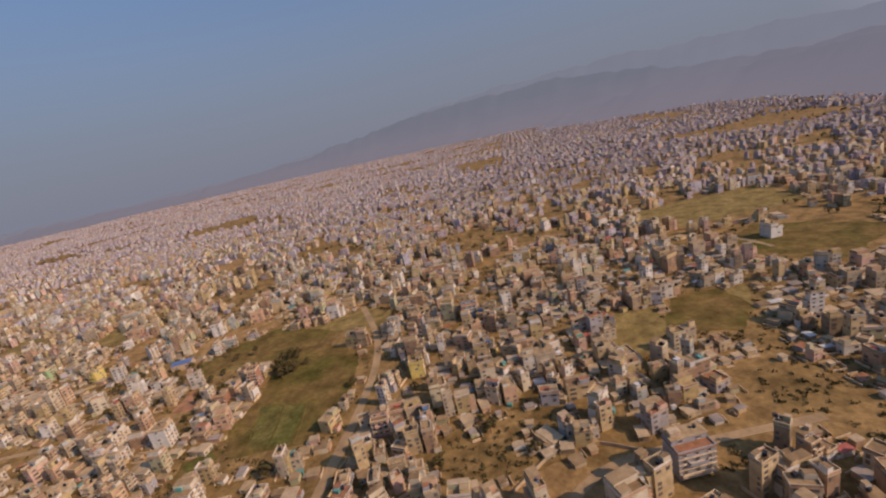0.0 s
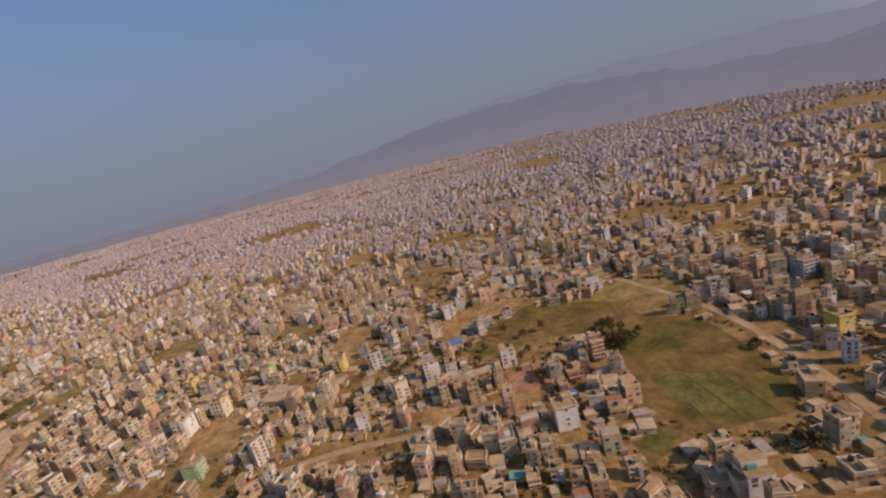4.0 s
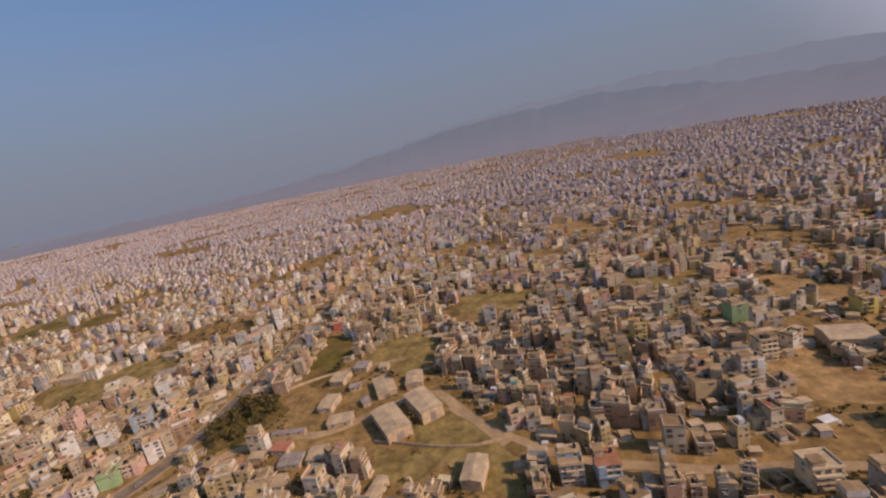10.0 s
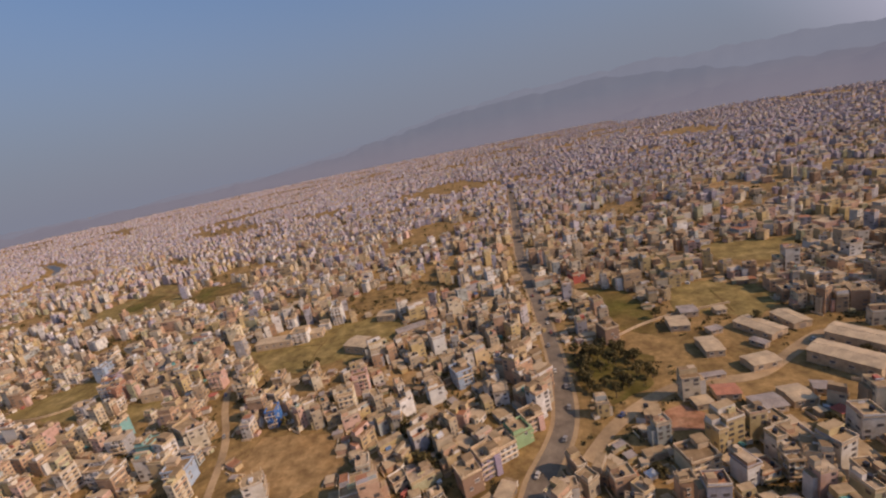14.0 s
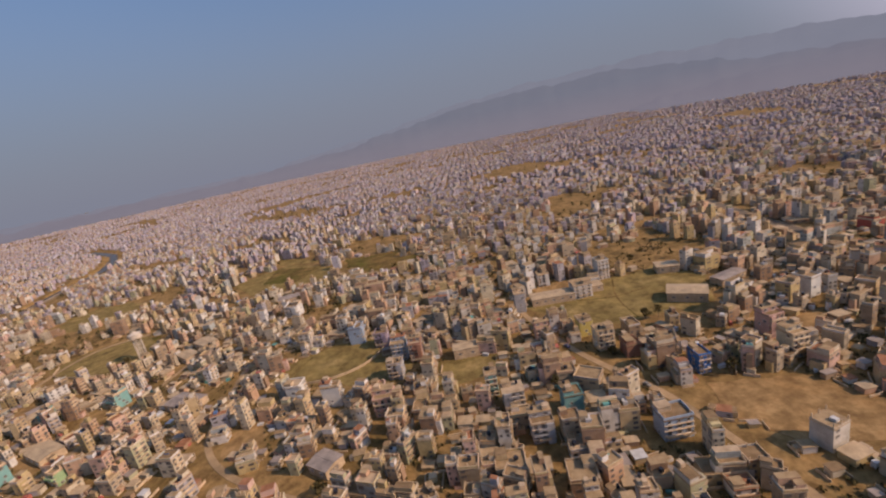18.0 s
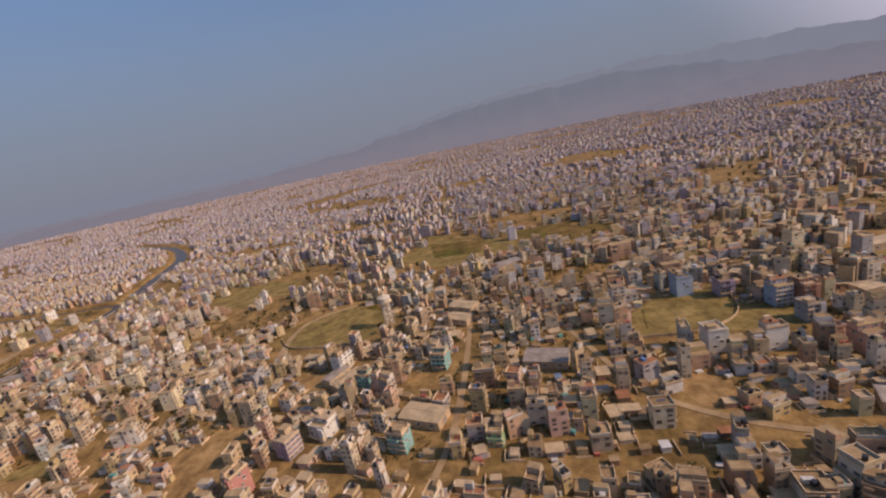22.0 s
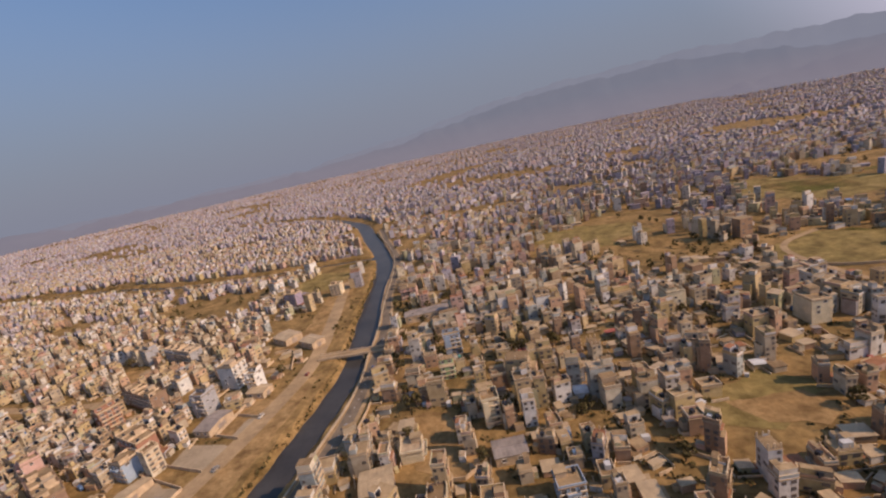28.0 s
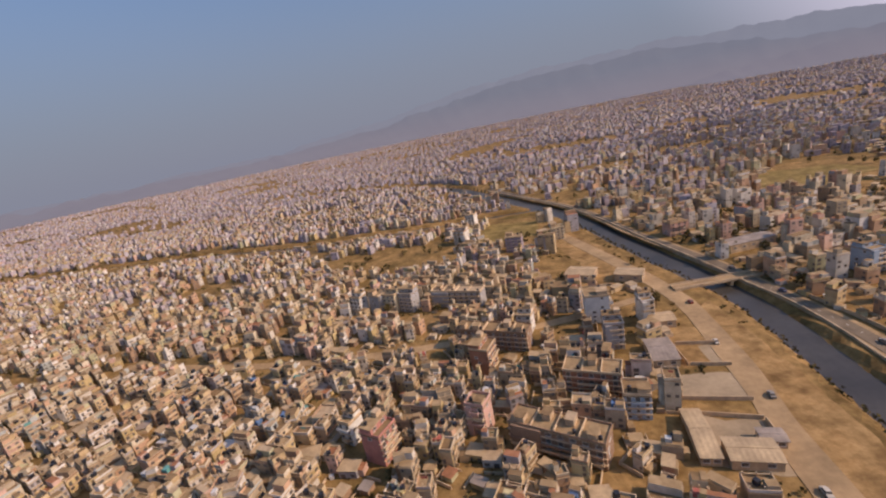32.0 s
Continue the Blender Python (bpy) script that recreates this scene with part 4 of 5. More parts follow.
STUFF = [M_WALLS, M_ROOFS, M_BAND, M_GLASS, M_TANK, M_TIN, M_TIN_DARK, M_HAZED, M_ROOFS_HAZED, M_BRIGHT]


def town(name, pts, detail, label):
    """A whole quarter of houses as one mesh; detail 2 has bands, parapets and window boxes, 1 windows alone, 0 bare blocks."""
    b = Batch()
    k = len(pts)
    x, y, a = pts[:, 0], pts[:, 1], pts[:, 2]
    w, d, n = house_sizes(x)
    if detail == 0:
        w, d, n = w * 1.3, d * 1.3, np.minimum(n, 3)
    if detail == 1:          # schools, flats and workshops among the houses
        n = np.where(y > 420, np.minimum(n, 4), n)
        hall_like = rng.random(k) < 0.09
        w, d = np.where(hall_like, w * 1.7, w), np.where(hall_like, d * 1.3, d)
    h = n * STOREY + rng.uniform(0.1, 0.5, k)
    # haze painted in: the farther off, the more houses take tinted colours
    hazed = rng.random(k) < np.interp(y, [250, 640], [0.0, 1.0])
    for q, wall, top in ((~hazed, 0, 1), (hazed, 7, 8)):
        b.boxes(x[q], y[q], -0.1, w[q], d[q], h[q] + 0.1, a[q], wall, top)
    up = n > 1
    # set-back top storeys, half as deep as the house
    s = up & (rng.random(k) < 0.33)
    b.boxes(x[s], y[s], h[s], w[s] * 0.96, d[s] * rng.uniform(0.4, 0.6, s.sum()), STOREY + 0.1, a[s], 0, 1, 0, d[s] * rng.choice([0.2, 0.2, -0.2], s.sum()))
    # stair heads on the roofs
    sx, sy = rng.choice([-1, 1], k) * w * 0.27, rng.choice([-1, 1], k) * d * 0.25
    s = up & (rng.random(k) < (0.35 if detail == 0 else 0.75))
    b.boxes(x[s], y[s], h[s], w[s] * 0.4, d[s] * 0.45, rng.uniform(1.2, 1.9, s.sum()), a[s], 0, 1, sx[s], sy[s])
    if detail == 0:
        return tagged(new(name, b.mesh(name, STUFF)), label, "houses", "", "stuff")
    # lower wings built against the houses
    m = rng.random(k) < 0.6
    sd = rng.choice([-1, 1], k)
    nn = np.maximum(1, n - rng.integers(1, 3, k))
    b.boxes(x[m], y[m], -0.1, w[m] * 0.5, d[m] * rng.uniform(0.5, 0.9, m.sum()), nn[m] * STOREY + 0.2, a[m], 0, 1, sd[m] * w[m] * 0.55, rng.uniform(-0.12, 0.12, m.sum()) * d[m])
    tin = ~up & (rng.random(k) < 0.8)
    b.boxes(x[tin], y[tin], h[tin], w[tin] + 0.5, d[tin] + 0.5, 0.15, a[tin], 5)
    for f in range(1, 7):
        m = up & (n >= f)
        if detail == 2:
            q = m & (n == f)
            b.boxes(x[q], y[q], f * STOREY - 0.12, w[q] + 0.3, d[q] + 0.3, 0.2, a[q], 2, 1)
            q = m & (n > f)
            b.boxes(x[q], y[q], f * STOREY - 0.12, rng.uniform(0.3, 1.1, q.sum()), d[q] * rng.choice([0.55, 0.8, 1.02], q.sum()), 0.2, a[q], 2, 1, w[q] / 2 + 0.1)
            q = q & (rng.random(k) < 0.5)
            b.boxes(x[q], y[q], f * STOREY + 0.08, 0.1, d[q] * 0.75, 0.5, a[q], 2, 2, w[q] / 2 + 0.42)
    # windows on the three sides that can be seen
    for f in range(6):
        for side in range(3):
            m = np.where((n > f) & (y < 400))[0]
            span = d[m] if side else w[m]
            for q in (-0.26, 0.26):
                kk = m[rng.random(len(m)) < ((0.55, 0.9, 0.35) if detail == 2 else (0.45, 0.75, 0.25))[side]]
                span = (d if side else w)[kk]
                reach = (w if side else d)[kk] / 2
                ang = a[kk] + (0, math.pi / 2, -math.pi / 2)[side]
                ww = span * rng.uniform(0.18, 0.3, len(kk))
                z = f * STOREY + 0.45
                hh = np.where(rng.random(len(kk)) < 0.2, 1.1, 0.75)
                zz = np.where(hh > 1, z - 0.4, z)
                if detail == 2:
                    b.boxes(x[kk], y[kk], zz, ww, 0.14, hh, ang, 3, None, span * q, -reach)
                else:
                    c, sn = np.cos(ang), np.sin(ang)
                    cs = []
                    for lx, dz in ((-0.5, 0), (0.5, 0), (0.5, 1), (-0.5, 1)):
                        ox, oy = span * q + lx * ww, -reach - 0.04
                        cs.append(np.stack([x[kk] + c * ox - sn * oy, y[kk] + sn * ox + c * oy, zz + dz * hh], 1))
                    b.quads(np.stack(cs, 1), 3)
    if detail == 2:
        # parapets, tanks and posts left for another storey
        m = up & (rng.random(k) < 0.8)
        for side in range(4):
            span, reach = ((w, d) if side % 2 == 0 else (d, w))
            b.boxes(x[m], y[m], h[m], span[m] + 0.2, 0.16, rng.uniform(0.45, 0.65), a[m] + side * math.pi / 2, 0, 2, 0, reach[m] / 2)
        m = up & (rng.random(k) < 0.55)
        b.boxes(x[m], y[m], h[m] + 0.3, 0.9, 0.9, 0.95, a[m] + 0.5, 4, None, rng.uniform(-1.2, 1.2, m.sum()), rng.uniform(-1.2, 1.2, m.sum()))
        # lean-tos and huts in the yards
        m = rng.random(k) < 0.5
        kk = m.sum()
        b.boxes(x[m], y[m], -0.1, rng.uniform(1.2, 2.6, kk), rng.uniform(1.2, 2.4, kk), rng.uniform(1.2, 2.1, kk), a[m] + rng.normal(0, 0.15, kk), 0, rng.choice([1, 5, 6]),
                rng.choice([-1, 1], kk) * (w[m] / 2 + 0.6), rng.uniform(-1.5, 1.5, kk) - d[m] * 0.3)
        # yard walls of brick and plaster
        for turn in (0, math.pi / 2):
            m = rng.random(k) < 0.4
            kk = m.sum()
            b.boxes(x[m], y[m], -0.1, rng.uniform(2.5, 6.5, kk), 0.16, rng.uniform(0.7, 1.1, kk), a[m] + turn, 2, None, rng.uniform(-1, 1, kk), rng.choice([-1, 1], kk) * rng.uniform(2.9, 3.9, kk))
        # tin sheds and tarpaulins on the roofs and in the yards, and washing lines hung with cloth
        m = up & (rng.random(k) < 0.16)
        kk = m.sum()
        b.boxes(x[m], y[m], h[m], rng.uniform(0.9, 2.2, kk), rng.uniform(0.9, 1.8, kk), rng.uniform(0.5, 1.3, kk), a[m], 9, None, rng.uniform(-0.2, 0.2, kk) * w[m], rng.uniform(-0.2, 0.2, kk) * d[m])
        m = rng.random(k) < 0.22
        kk = m.sum()
        b.boxes(x[m], y[m], -0.1, rng.uniform(0.8, 2.4, kk), rng.uniform(0.8, 1.6, kk), rng.uniform(0.7, 1.6, kk), a[m] + rng.normal(0, 0.3, kk), 9, None, rng.uniform(-0.6, 0.6, kk) * w[m], -d[m] / 2 - rng.uniform(0.8, 1.6, kk))
        m = up & (rng.random(k) < 0.18)
        kk = m.sum()
        b.boxes(x[m], y[m], h[m] + 0.5, rng.uniform(0.8, 2.2, kk), 0.05, 0.5, a[m], 9, None, 0, rng.uniform(-0.3, 0.3, kk) * d[m])
        m = up & (rng.random(k) < 0.3)
        for qx in (-0.45, 0, 0.45):
            for qy in (-0.45, 0.45):
                b.boxes(x[m], y[m], h[m], 0.22, 0.22, 1.1, a[m], 2, None, w[m] * qx, d[m] * qy)
    return tagged(new(name, b.mesh(name, STUFF)), label, "houses", "", "stuff")


HOUSES = "crowded flat-roofed concrete town houses in faded paint"
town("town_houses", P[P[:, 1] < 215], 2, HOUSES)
town("town_houses", P[P[:, 1] >= 215], 1, HOUSES + ", farther back and tinted for haze")


def low_sheds(pts, label, size=1.0):
    """Workshops, stables and lean-tos of one storey under cement or tin."""
    b = Batch()
    k = len(pts)
    x, y, a = pts[:, 0], pts[:, 1], pts[:, 2]
    w, d, h = rng.uniform(2.2, 5.0, k) * size, rng.uniform(1.9, 4.0, k) * size, rng.uniform(1.2, 2.0, k)
    cover = rng.choice([1, 1, 5, 5, 6, 9], k, p=[0.25, 0.2, 0.2, 0.12, 0.19, 0.04])
    for m in (1, 5, 6, 9):
        q = cover == m
        b.boxes(x[q], y[q], -0.1, w[q], d[q], h[q] + 0.1, a[q], 0)
        b.boxes(x[q], y[q], h[q], w[q] + 0.4, d[q] + 0.4, 0.12, a[q], m)
        wing = q & (rng.random(k) < 0.5)
        j = wing.sum()
        b.boxes(x[wing], y[wing], -0.1, w[wing] * 0.55, d[wing] * 0.6, h[wing] * 0.75, a[wing], 0, 5 if m == 1 else 1, rng.choice([-1, 1], j) * w[wing] * 0.6, rng.uniform(-0.5, 0.5, j))
    for side in range(4):
        m = rng.random(k) < 0.5
        j = m.sum()
        b.boxes(x[m], y[m], -0.1, rng.uniform(2.5, 5.0, j), 0.16, rng.uniform(0.6, 1.0, j), a[m] + side * math.pi / 2, 2, None, 0, rng.uniform(2.0, 2.9, j))
    return tagged(new("low_sheds", b.mesh("low_sheds", STUFF)), label, "sheds", "", "stuff")


# sheds and huts squeezed into the yards between the houses
Q = np.c_[rng.uniform(-1330, 330, 9000), rng.uniform(86, 250, 9000)]
Q = np.c_[Q, [quarter_turn(x) for x in Q[:, 0]] + rng.normal(0, 0.12, len(Q))]
Q = clear_of_things(seen(Q[~open_land(Q[:, :2])]))
taken = np.r_[P[:, :2], NEAR[:, :2], LOW[:, :2]]
free = []
for q in Q:
    near_by = np.hypot(taken[:, 0] - q[0], taken[:, 1] - q[1]).min()
    if 4.1 * quarter_size(q[0]) < near_by < 9 and all((q[0] - o[0]) ** 2 + (q[1] - o[1]) ** 2 > 16 for o in free):
        free.append(q)
low_sheds(np.array(free), "small huts, stores and garden walls in the yards", 0.72)
low_sheds(LOW, "low workshops and lean-tos roofed with tin and cement")


def loose(y_lo, y_hi, step):
    gx, gy = np.meshgrid(np.arange(-4200, 3600, step), np.arange(y_lo, y_hi, step * 0.9))
    p = np.stack([gx.ravel(), gy.ravel()], 1) + rng.uniform(-0.33, 0.33, (gx.size, 2)) * step
    a = rng.normal(0.2, 0.35, len(p))
    p = seen(np.c_[p, a])
    p = p[np.hypot(p[:, 0] + 600, p[:, 1] - 40) < 2500 - 0.6 * np.clip(p[:, 0] - 100, 0, 2000)]
    g = np.array([noise.noise((x * 0.006, y * 0.006, 21)) for x, y, _ in p])
    return p[(g + rng.normal(0, 0.1, len(p)) < 0.22) & ~((away(p[:, :2], RIVER_LINE) < 16) | (away(p[:, :2], TRIB_LINE) < 12))]


town("distant_houses", loose(640, 1250, 11.5), 0, "distant sprawl of haze-tinted flat-roofed town houses")
town("distant_houses", loose(1250, 2700, 17.0), 0, "farthest sprawl of haze-tinted town houses below the hills")

# ---- things ----
def part(name, bm, mat, parent, label=""):
    """Links a bmesh as one mesh under a thing or a part."""
    me = bpy.data.meshes.new(name)
    bm.to_mesh(me)
    bm.free()
    for m in (mat if isinstance(mat, (list, tuple)) else [mat]):
        me.materials.append(m)
    ob = new(name, me)
    ob.parent = parent
    if label:
        tagged(ob, label)
    return ob


def box(bm, x, y, z, w, d, h, ang=0.0, index=0):
    """A box standing on z, centred on x, y."""
    m = Matrix.Translation((x, y, z + h / 2)) @ Matrix.Rotation(ang, 4, 'Z') @ Matrix.Diagonal((w, d, h, 1))
    vs = bmesh.ops.create_cube(bm, size=1.0, matrix=m)["verts"]
    if index:
        for f in {f for v in vs for f in v.link_faces}:
            f.material_index = index
    return vs


def drum(bm, x, y, z, r1, r2, h, seg=12):
    return bmesh.ops.create_cone(bm, cap_ends=True, segments=seg, radius1=r1, radius2=r2, depth=h, matrix=Matrix.Translation((x, y, z + h / 2)))["verts"]


def window_mesh(w, h):
    """A frame round a dark pane that lies back in it."""
    bm = bmesh.new()
    box(bm, 0, -0.02, -0.06, w + 0.12, 0.2, h + 0.12)
    front = min(bm.faces, key=lambda f: f.calc_center_median().y)
    bmesh.ops.inset_region(bm, faces=[front], thickness=0.08, depth=-0.09)
    front.material_index = 1
    me = bpy.data.meshes.new("window")
    bm.to_mesh(me)
    bm.free()
    me.materials.append(M_FRAME)
    me.materials.append(M_GLASS)
    return me


WINDOWS = [window_mesh(0.9, 0.8), window_mesh(1.2, 0.8), window_mesh(0.7, 0.75), window_mesh(1.0, 1.15)]
M_STAIR = plain("cement_plaster", (0.510, 0.370, 0.224), 0.6, 0.25)


def house(w, d, n, seed, paint=None, label="", category="house"):
    """A flat-roofed house of n storeys; its street side faces -y."""
    r = random.Random(seed)
    paint = paint or M_WALL
    top = n * STOREY
    root = new("house")
    root.empty_display_size = 0.5
    bm = bmesh.new()
    box(bm, 0, 0, -0.2, w, d, top + 0.2)
    if r.random() < 0.4:
        box(bm, r.choice((-1, 1)) * w * 0.3, -d / 2 - 0.3, -0.2, w * 0.32, 0.8, top + 0.2)
    bmesh.ops.bevel(bm, geom=bm.edges, offset=0.03, segments=1, affect='EDGES')
    part("wall", bm, paint, root)
    for f in range(1, n + 1):
        bm = bmesh.new()
        o = 0.45 if f == n else 0.26
        if f == n:
            box(bm, 0, 0, f * STOREY - 0.14, w + o, d + o, 0.2)
        else:
            box(bm, 0, -d / 2, f * STOREY - 0.14, w + o, 0.6, 0.2)
        part("roof" if f == n else "floor_slab", bm, M_ROOF if f == n else M_BAND, root)
    # parapet with a pale coping
    if r.random() < 0.85:
        bm = bmesh.new()
        ph = r.choice((0.45, 0.55, 0.7))
        for s in (-1, 1):
            box(bm, 0, s * (d / 2), top + 0.05, w + 0.2, 0.16, ph)
            box(bm, s * (w / 2), 0, top + 0.05, 0.16, d - 0.18, ph)
        part("parapet", bm, M_BAND if r.random() < 0.6 else paint, root)
    if w > 10:
        # a terrace's roof is split by party walls, each part with its own stair head
        k = int(w / 4.5)
        for i in range(k):
            x = ((i + 0.5) / k - 0.5) * w
            if i:
                bm = bmesh.new()
                box(bm, x - w / k / 2, 0, top + 0.05, 0.16, d - 0.2, r.choice((0.5, 0.8)))
                part("party_wall", bm, M_BAND, root)
            if r.random() < 0.75:
                bm = bmesh.new()
                sh, y = r.uniform(1.2, 1.7), r.choice((-0.2, 0.2)) * d
                box(bm, x, y, top + 0.05, 1.9, d * 0.42, sh)
                stair = part("stair_head", bm, M_STAIR, root)
                bm = bmesh.new()
                box(bm, x, y, top + 0.05 + sh, 2.2, d * 0.42 + 0.3, 0.12)
                part("stair_roof", bm, M_ROOF, stair)
            if r.random() < 0.6:
                bm = bmesh.new()
                drum(bm, x + 1.4, -d * 0.28, top + 0.05, 0.42, 0.42, 0.85)
                drum(bm, x + 1.4, -d * 0.28, top + 0.9, 0.42, 0.2, 0.16)
                part("water_tank", bm, M_TANK, root, "black plastic water tank")
    elif n > 2 and r.random() < 0.45:
        # the last storey stands back behind a roof terrace
        back = r.uniform(0.48, 0.62)
        bm = bmesh.new()
        box(bm, 0, d * (0.5 - back / 2) - 0.1, top + 0.05, w * 0.96, d * back, STOREY)
        upper = part("top_storey", bm, paint, root)
        bm = bmesh.new()
        box(bm, 0, d * (0.5 - back / 2) - 0.1, top + 0.05 + STOREY, w + 0.3, d * back + 0.4, 0.16)
        part("top_roof", bm, M_ROOF, upper)
        for q in (-0.25, 0.25):
            o = new("window", WINDOWS[1])
            o.parent, o.location = upper, (w * q, d * (0.5 - back) - 0.12, top + 0.5)
        bm = bmesh.new()
        x = r.choice((-0.3, 0.3)) * w
        box(bm, x, d * 0.2, top + 0.21 + STOREY, w * 0.3, d * 0.3, 1.2)
        part("stair_head", bm, M_STAIR, root)
        if r.random() < 0.7:
            bm = bmesh.new()
            drum(bm, -x, d * 0.25, top + 0.21 + STOREY, 0.42, 0.42, 0.85)
            part("water_tank", bm, M_TANK, root, "black plastic water tank")
    elif n > 1:
        sx, sy = r.choice((-1, 1)) * w * 0.26, r.choice((-1, 1)) * d * 0.24
        bm = bmesh.new()
        sw, sd, sh = w * r.uniform(0.36, 0.48), d * r.uniform(0.4, 0.5), r.uniform(1.4, 1.8)
        box(bm, sx, sy, top + 0.05, sw, sd, sh)
        stair = part("stair_head", bm, M_STAIR, root)
        bm = bmesh.new()
        box(bm, sx, sy, top + 0.05 + sh, sw + 0.4, sd + 0.4, 0.14)
        part("stair_roof", bm, M_ROOF, stair)
        if r.random() < 0.7:
            bm = bmesh.new()
            drum(bm, -sx, sy * 0.8, top + 0.5, 0.45, 0.45, 0.85)
            drum(bm, -sx, sy * 0.8, top + 1.35, 0.45, 0.2, 0.16)
            for a in range(4):
                box(bm, -sx + 0.35 * math.cos(a * 1.571 + 0.78), sy * 0.8 + 0.35 * math.sin(a * 1.571 + 0.78), top + 0.05, 0.09, 0.09, 0.45)
            part("water_tank", bm, M_TANK, root, "black plastic water tank on legs")
        if r.random() < 0.3:
            for qx in (-0.44, 0.44):
                bm = bmesh.new()
                box(bm, w * qx, -sy * 1.6, top + 0.05, 0.24, 0.24, 1.2)
                part("post", bm, M_BAND, root, "bare concrete post for a further storey")
    # windows on the street side and both flanks
    for f in range(n):
        z = f * STOREY + 0.42
        me = r.choice(WINDOWS[:3])
        balcony = f > 0 and r.random() < 0.5
        for q in ((-0.3, 0.3) if w < 5.6 else (-0.33, 0.0, 0.33) if w < 9 else [(i + 0.5) / int(w / 2.4) - 0.5 for i in range(int(w / 2.4))]):
            o = new("window", WINDOWS[3] if balcony else me)
            o.parent, o.location = root, (w * q, -d / 2 - 0.02, z - (0.3 if balcony else 0))
        for s in (-1, 1):
            if r.random() < (0.75 if s > 0 else 0.5):
                o = new("window", me)
                o.parent, o.location, o.rotation_euler = root, (s * (w / 2 + 0.02), d * r.choice((-0.2, 0.0, 0.15)), z), (0, 0, s * math.pi / 2)
        if balcony:
            bm = bmesh.new()
            bw = w * r.choice((0.5, 0.95))
            box(bm, 0, -d / 2 - 0.55, f * STOREY - 0.1, bw, 0.95, 0.14)
            box(bm, 0, -d / 2 - 0.98, f * STOREY + 0.04, bw, 0.1, 0.5)
            for s in (-1, 1):
                box(bm, s * (bw / 2 - 0.05), -d / 2 - 0.5, f * STOREY + 0.04, 0.1, 0.84, 0.5)
            part("balcony", bm, r.choice((M_BAND, paint)), root)
    bm = bmesh.new()
    box(bm, w * 0.05, -d / 2 - 0.02, 0, 0.8, 0.12, 1.35)
    part("door", bm, M_TIN_DARK, root)
    return tagged(root, label or "flat-roofed concrete town house with balconies and roof terrace", category, "town houses", "")


PROTOTYPES = []
for i, (w, d, n) in enumerate([(4.4, 4.8, 4), (6.4, 5.2, 3), (4.0, 4.6, 4), (5.6, 4.8, 3), (4.6, 5.0, 2), (4.2, 4.4, 5),
                               (6.8, 5.2, 2), (4.8, 4.4, 3), (3.8, 5.2, 4), (5.0, 4.8, 1), (4.4, 5.2, 3), (6.2, 5.0, 4)]):
    words = ("one-storey", "two-storey", "three-storey", "four-storey", "five-storey")[n - 1]
    PROTOTYPES.append(house(w * 0.82, d * 0.84, n, 40 + i, None, words + " flat-roofed concrete house in a crowded lane"))
pick = random.Random(3)
used = set()
for x, y, a in NEAR:
    k = pick.randrange(len(PROTOTYPES))
    m = Matrix.Translation((x, y, 0)) @ Matrix.Rotation(a + pick.choice((0, math.pi / 2)) + pick.choice((0, 0, 0, 0.04, -0.05)), 4, 'Z') @ Matrix.Diagonal((quarter_size(x), quarter_size(x), 0.95, 1.0))
    if k in used:
        copy_thing(PROTOTYPES[k], m)
    else:
        PROTOTYPES[k].matrix_basis = m
        used.add(k)

PAINTS = {}
NAMES = {WHITE: "white", CREAM: "cream", PINK: "pink", BRICK: "brick-red", TEAL: "teal", BLUE: "pale blue", GREEN: "green", YELLOW: "yellow", GREY: "grey", BROWN: "brown", VIOLET: "dull violet", ROSE: "rose-red"}
for i, (x, y, w, d, n, col) in enumerate(LANDMARKS):
    if col not in PAINTS:
        PAINTS[col] = tint("wall_paint", col)
    word = NAMES.get(col, "deep red" if col[0] > 0.3 else "bright blue")
    ob = house(w * 0.95, d * 0.95, n, 300 + i, PAINTS[col], f"{word} painted concrete block of {('one', 'two', 'three', 'four', 'five', 'six')[n - 1]} storeys with flat roof", "house")
    ob.matrix_basis = Matrix.Translation((x, y, 0)) @ Matrix.Rotation(quarter_turn(x) + (math.pi / 2 if i % 3 == 0 else 0), 4, 'Z')

for i, (x, y, w, d, n, a, col) in enumerate(TERRACES):
    ob = house(w, d, n, 700 + i, PAINTS[col], f"long {NAMES[col]} terrace of flats, four storeys under flat roofs", "apartment block")
    ob.matrix_basis = Matrix.Translation((x, y, 0)) @ Matrix.Rotation(radians(a), 4, 'Z')


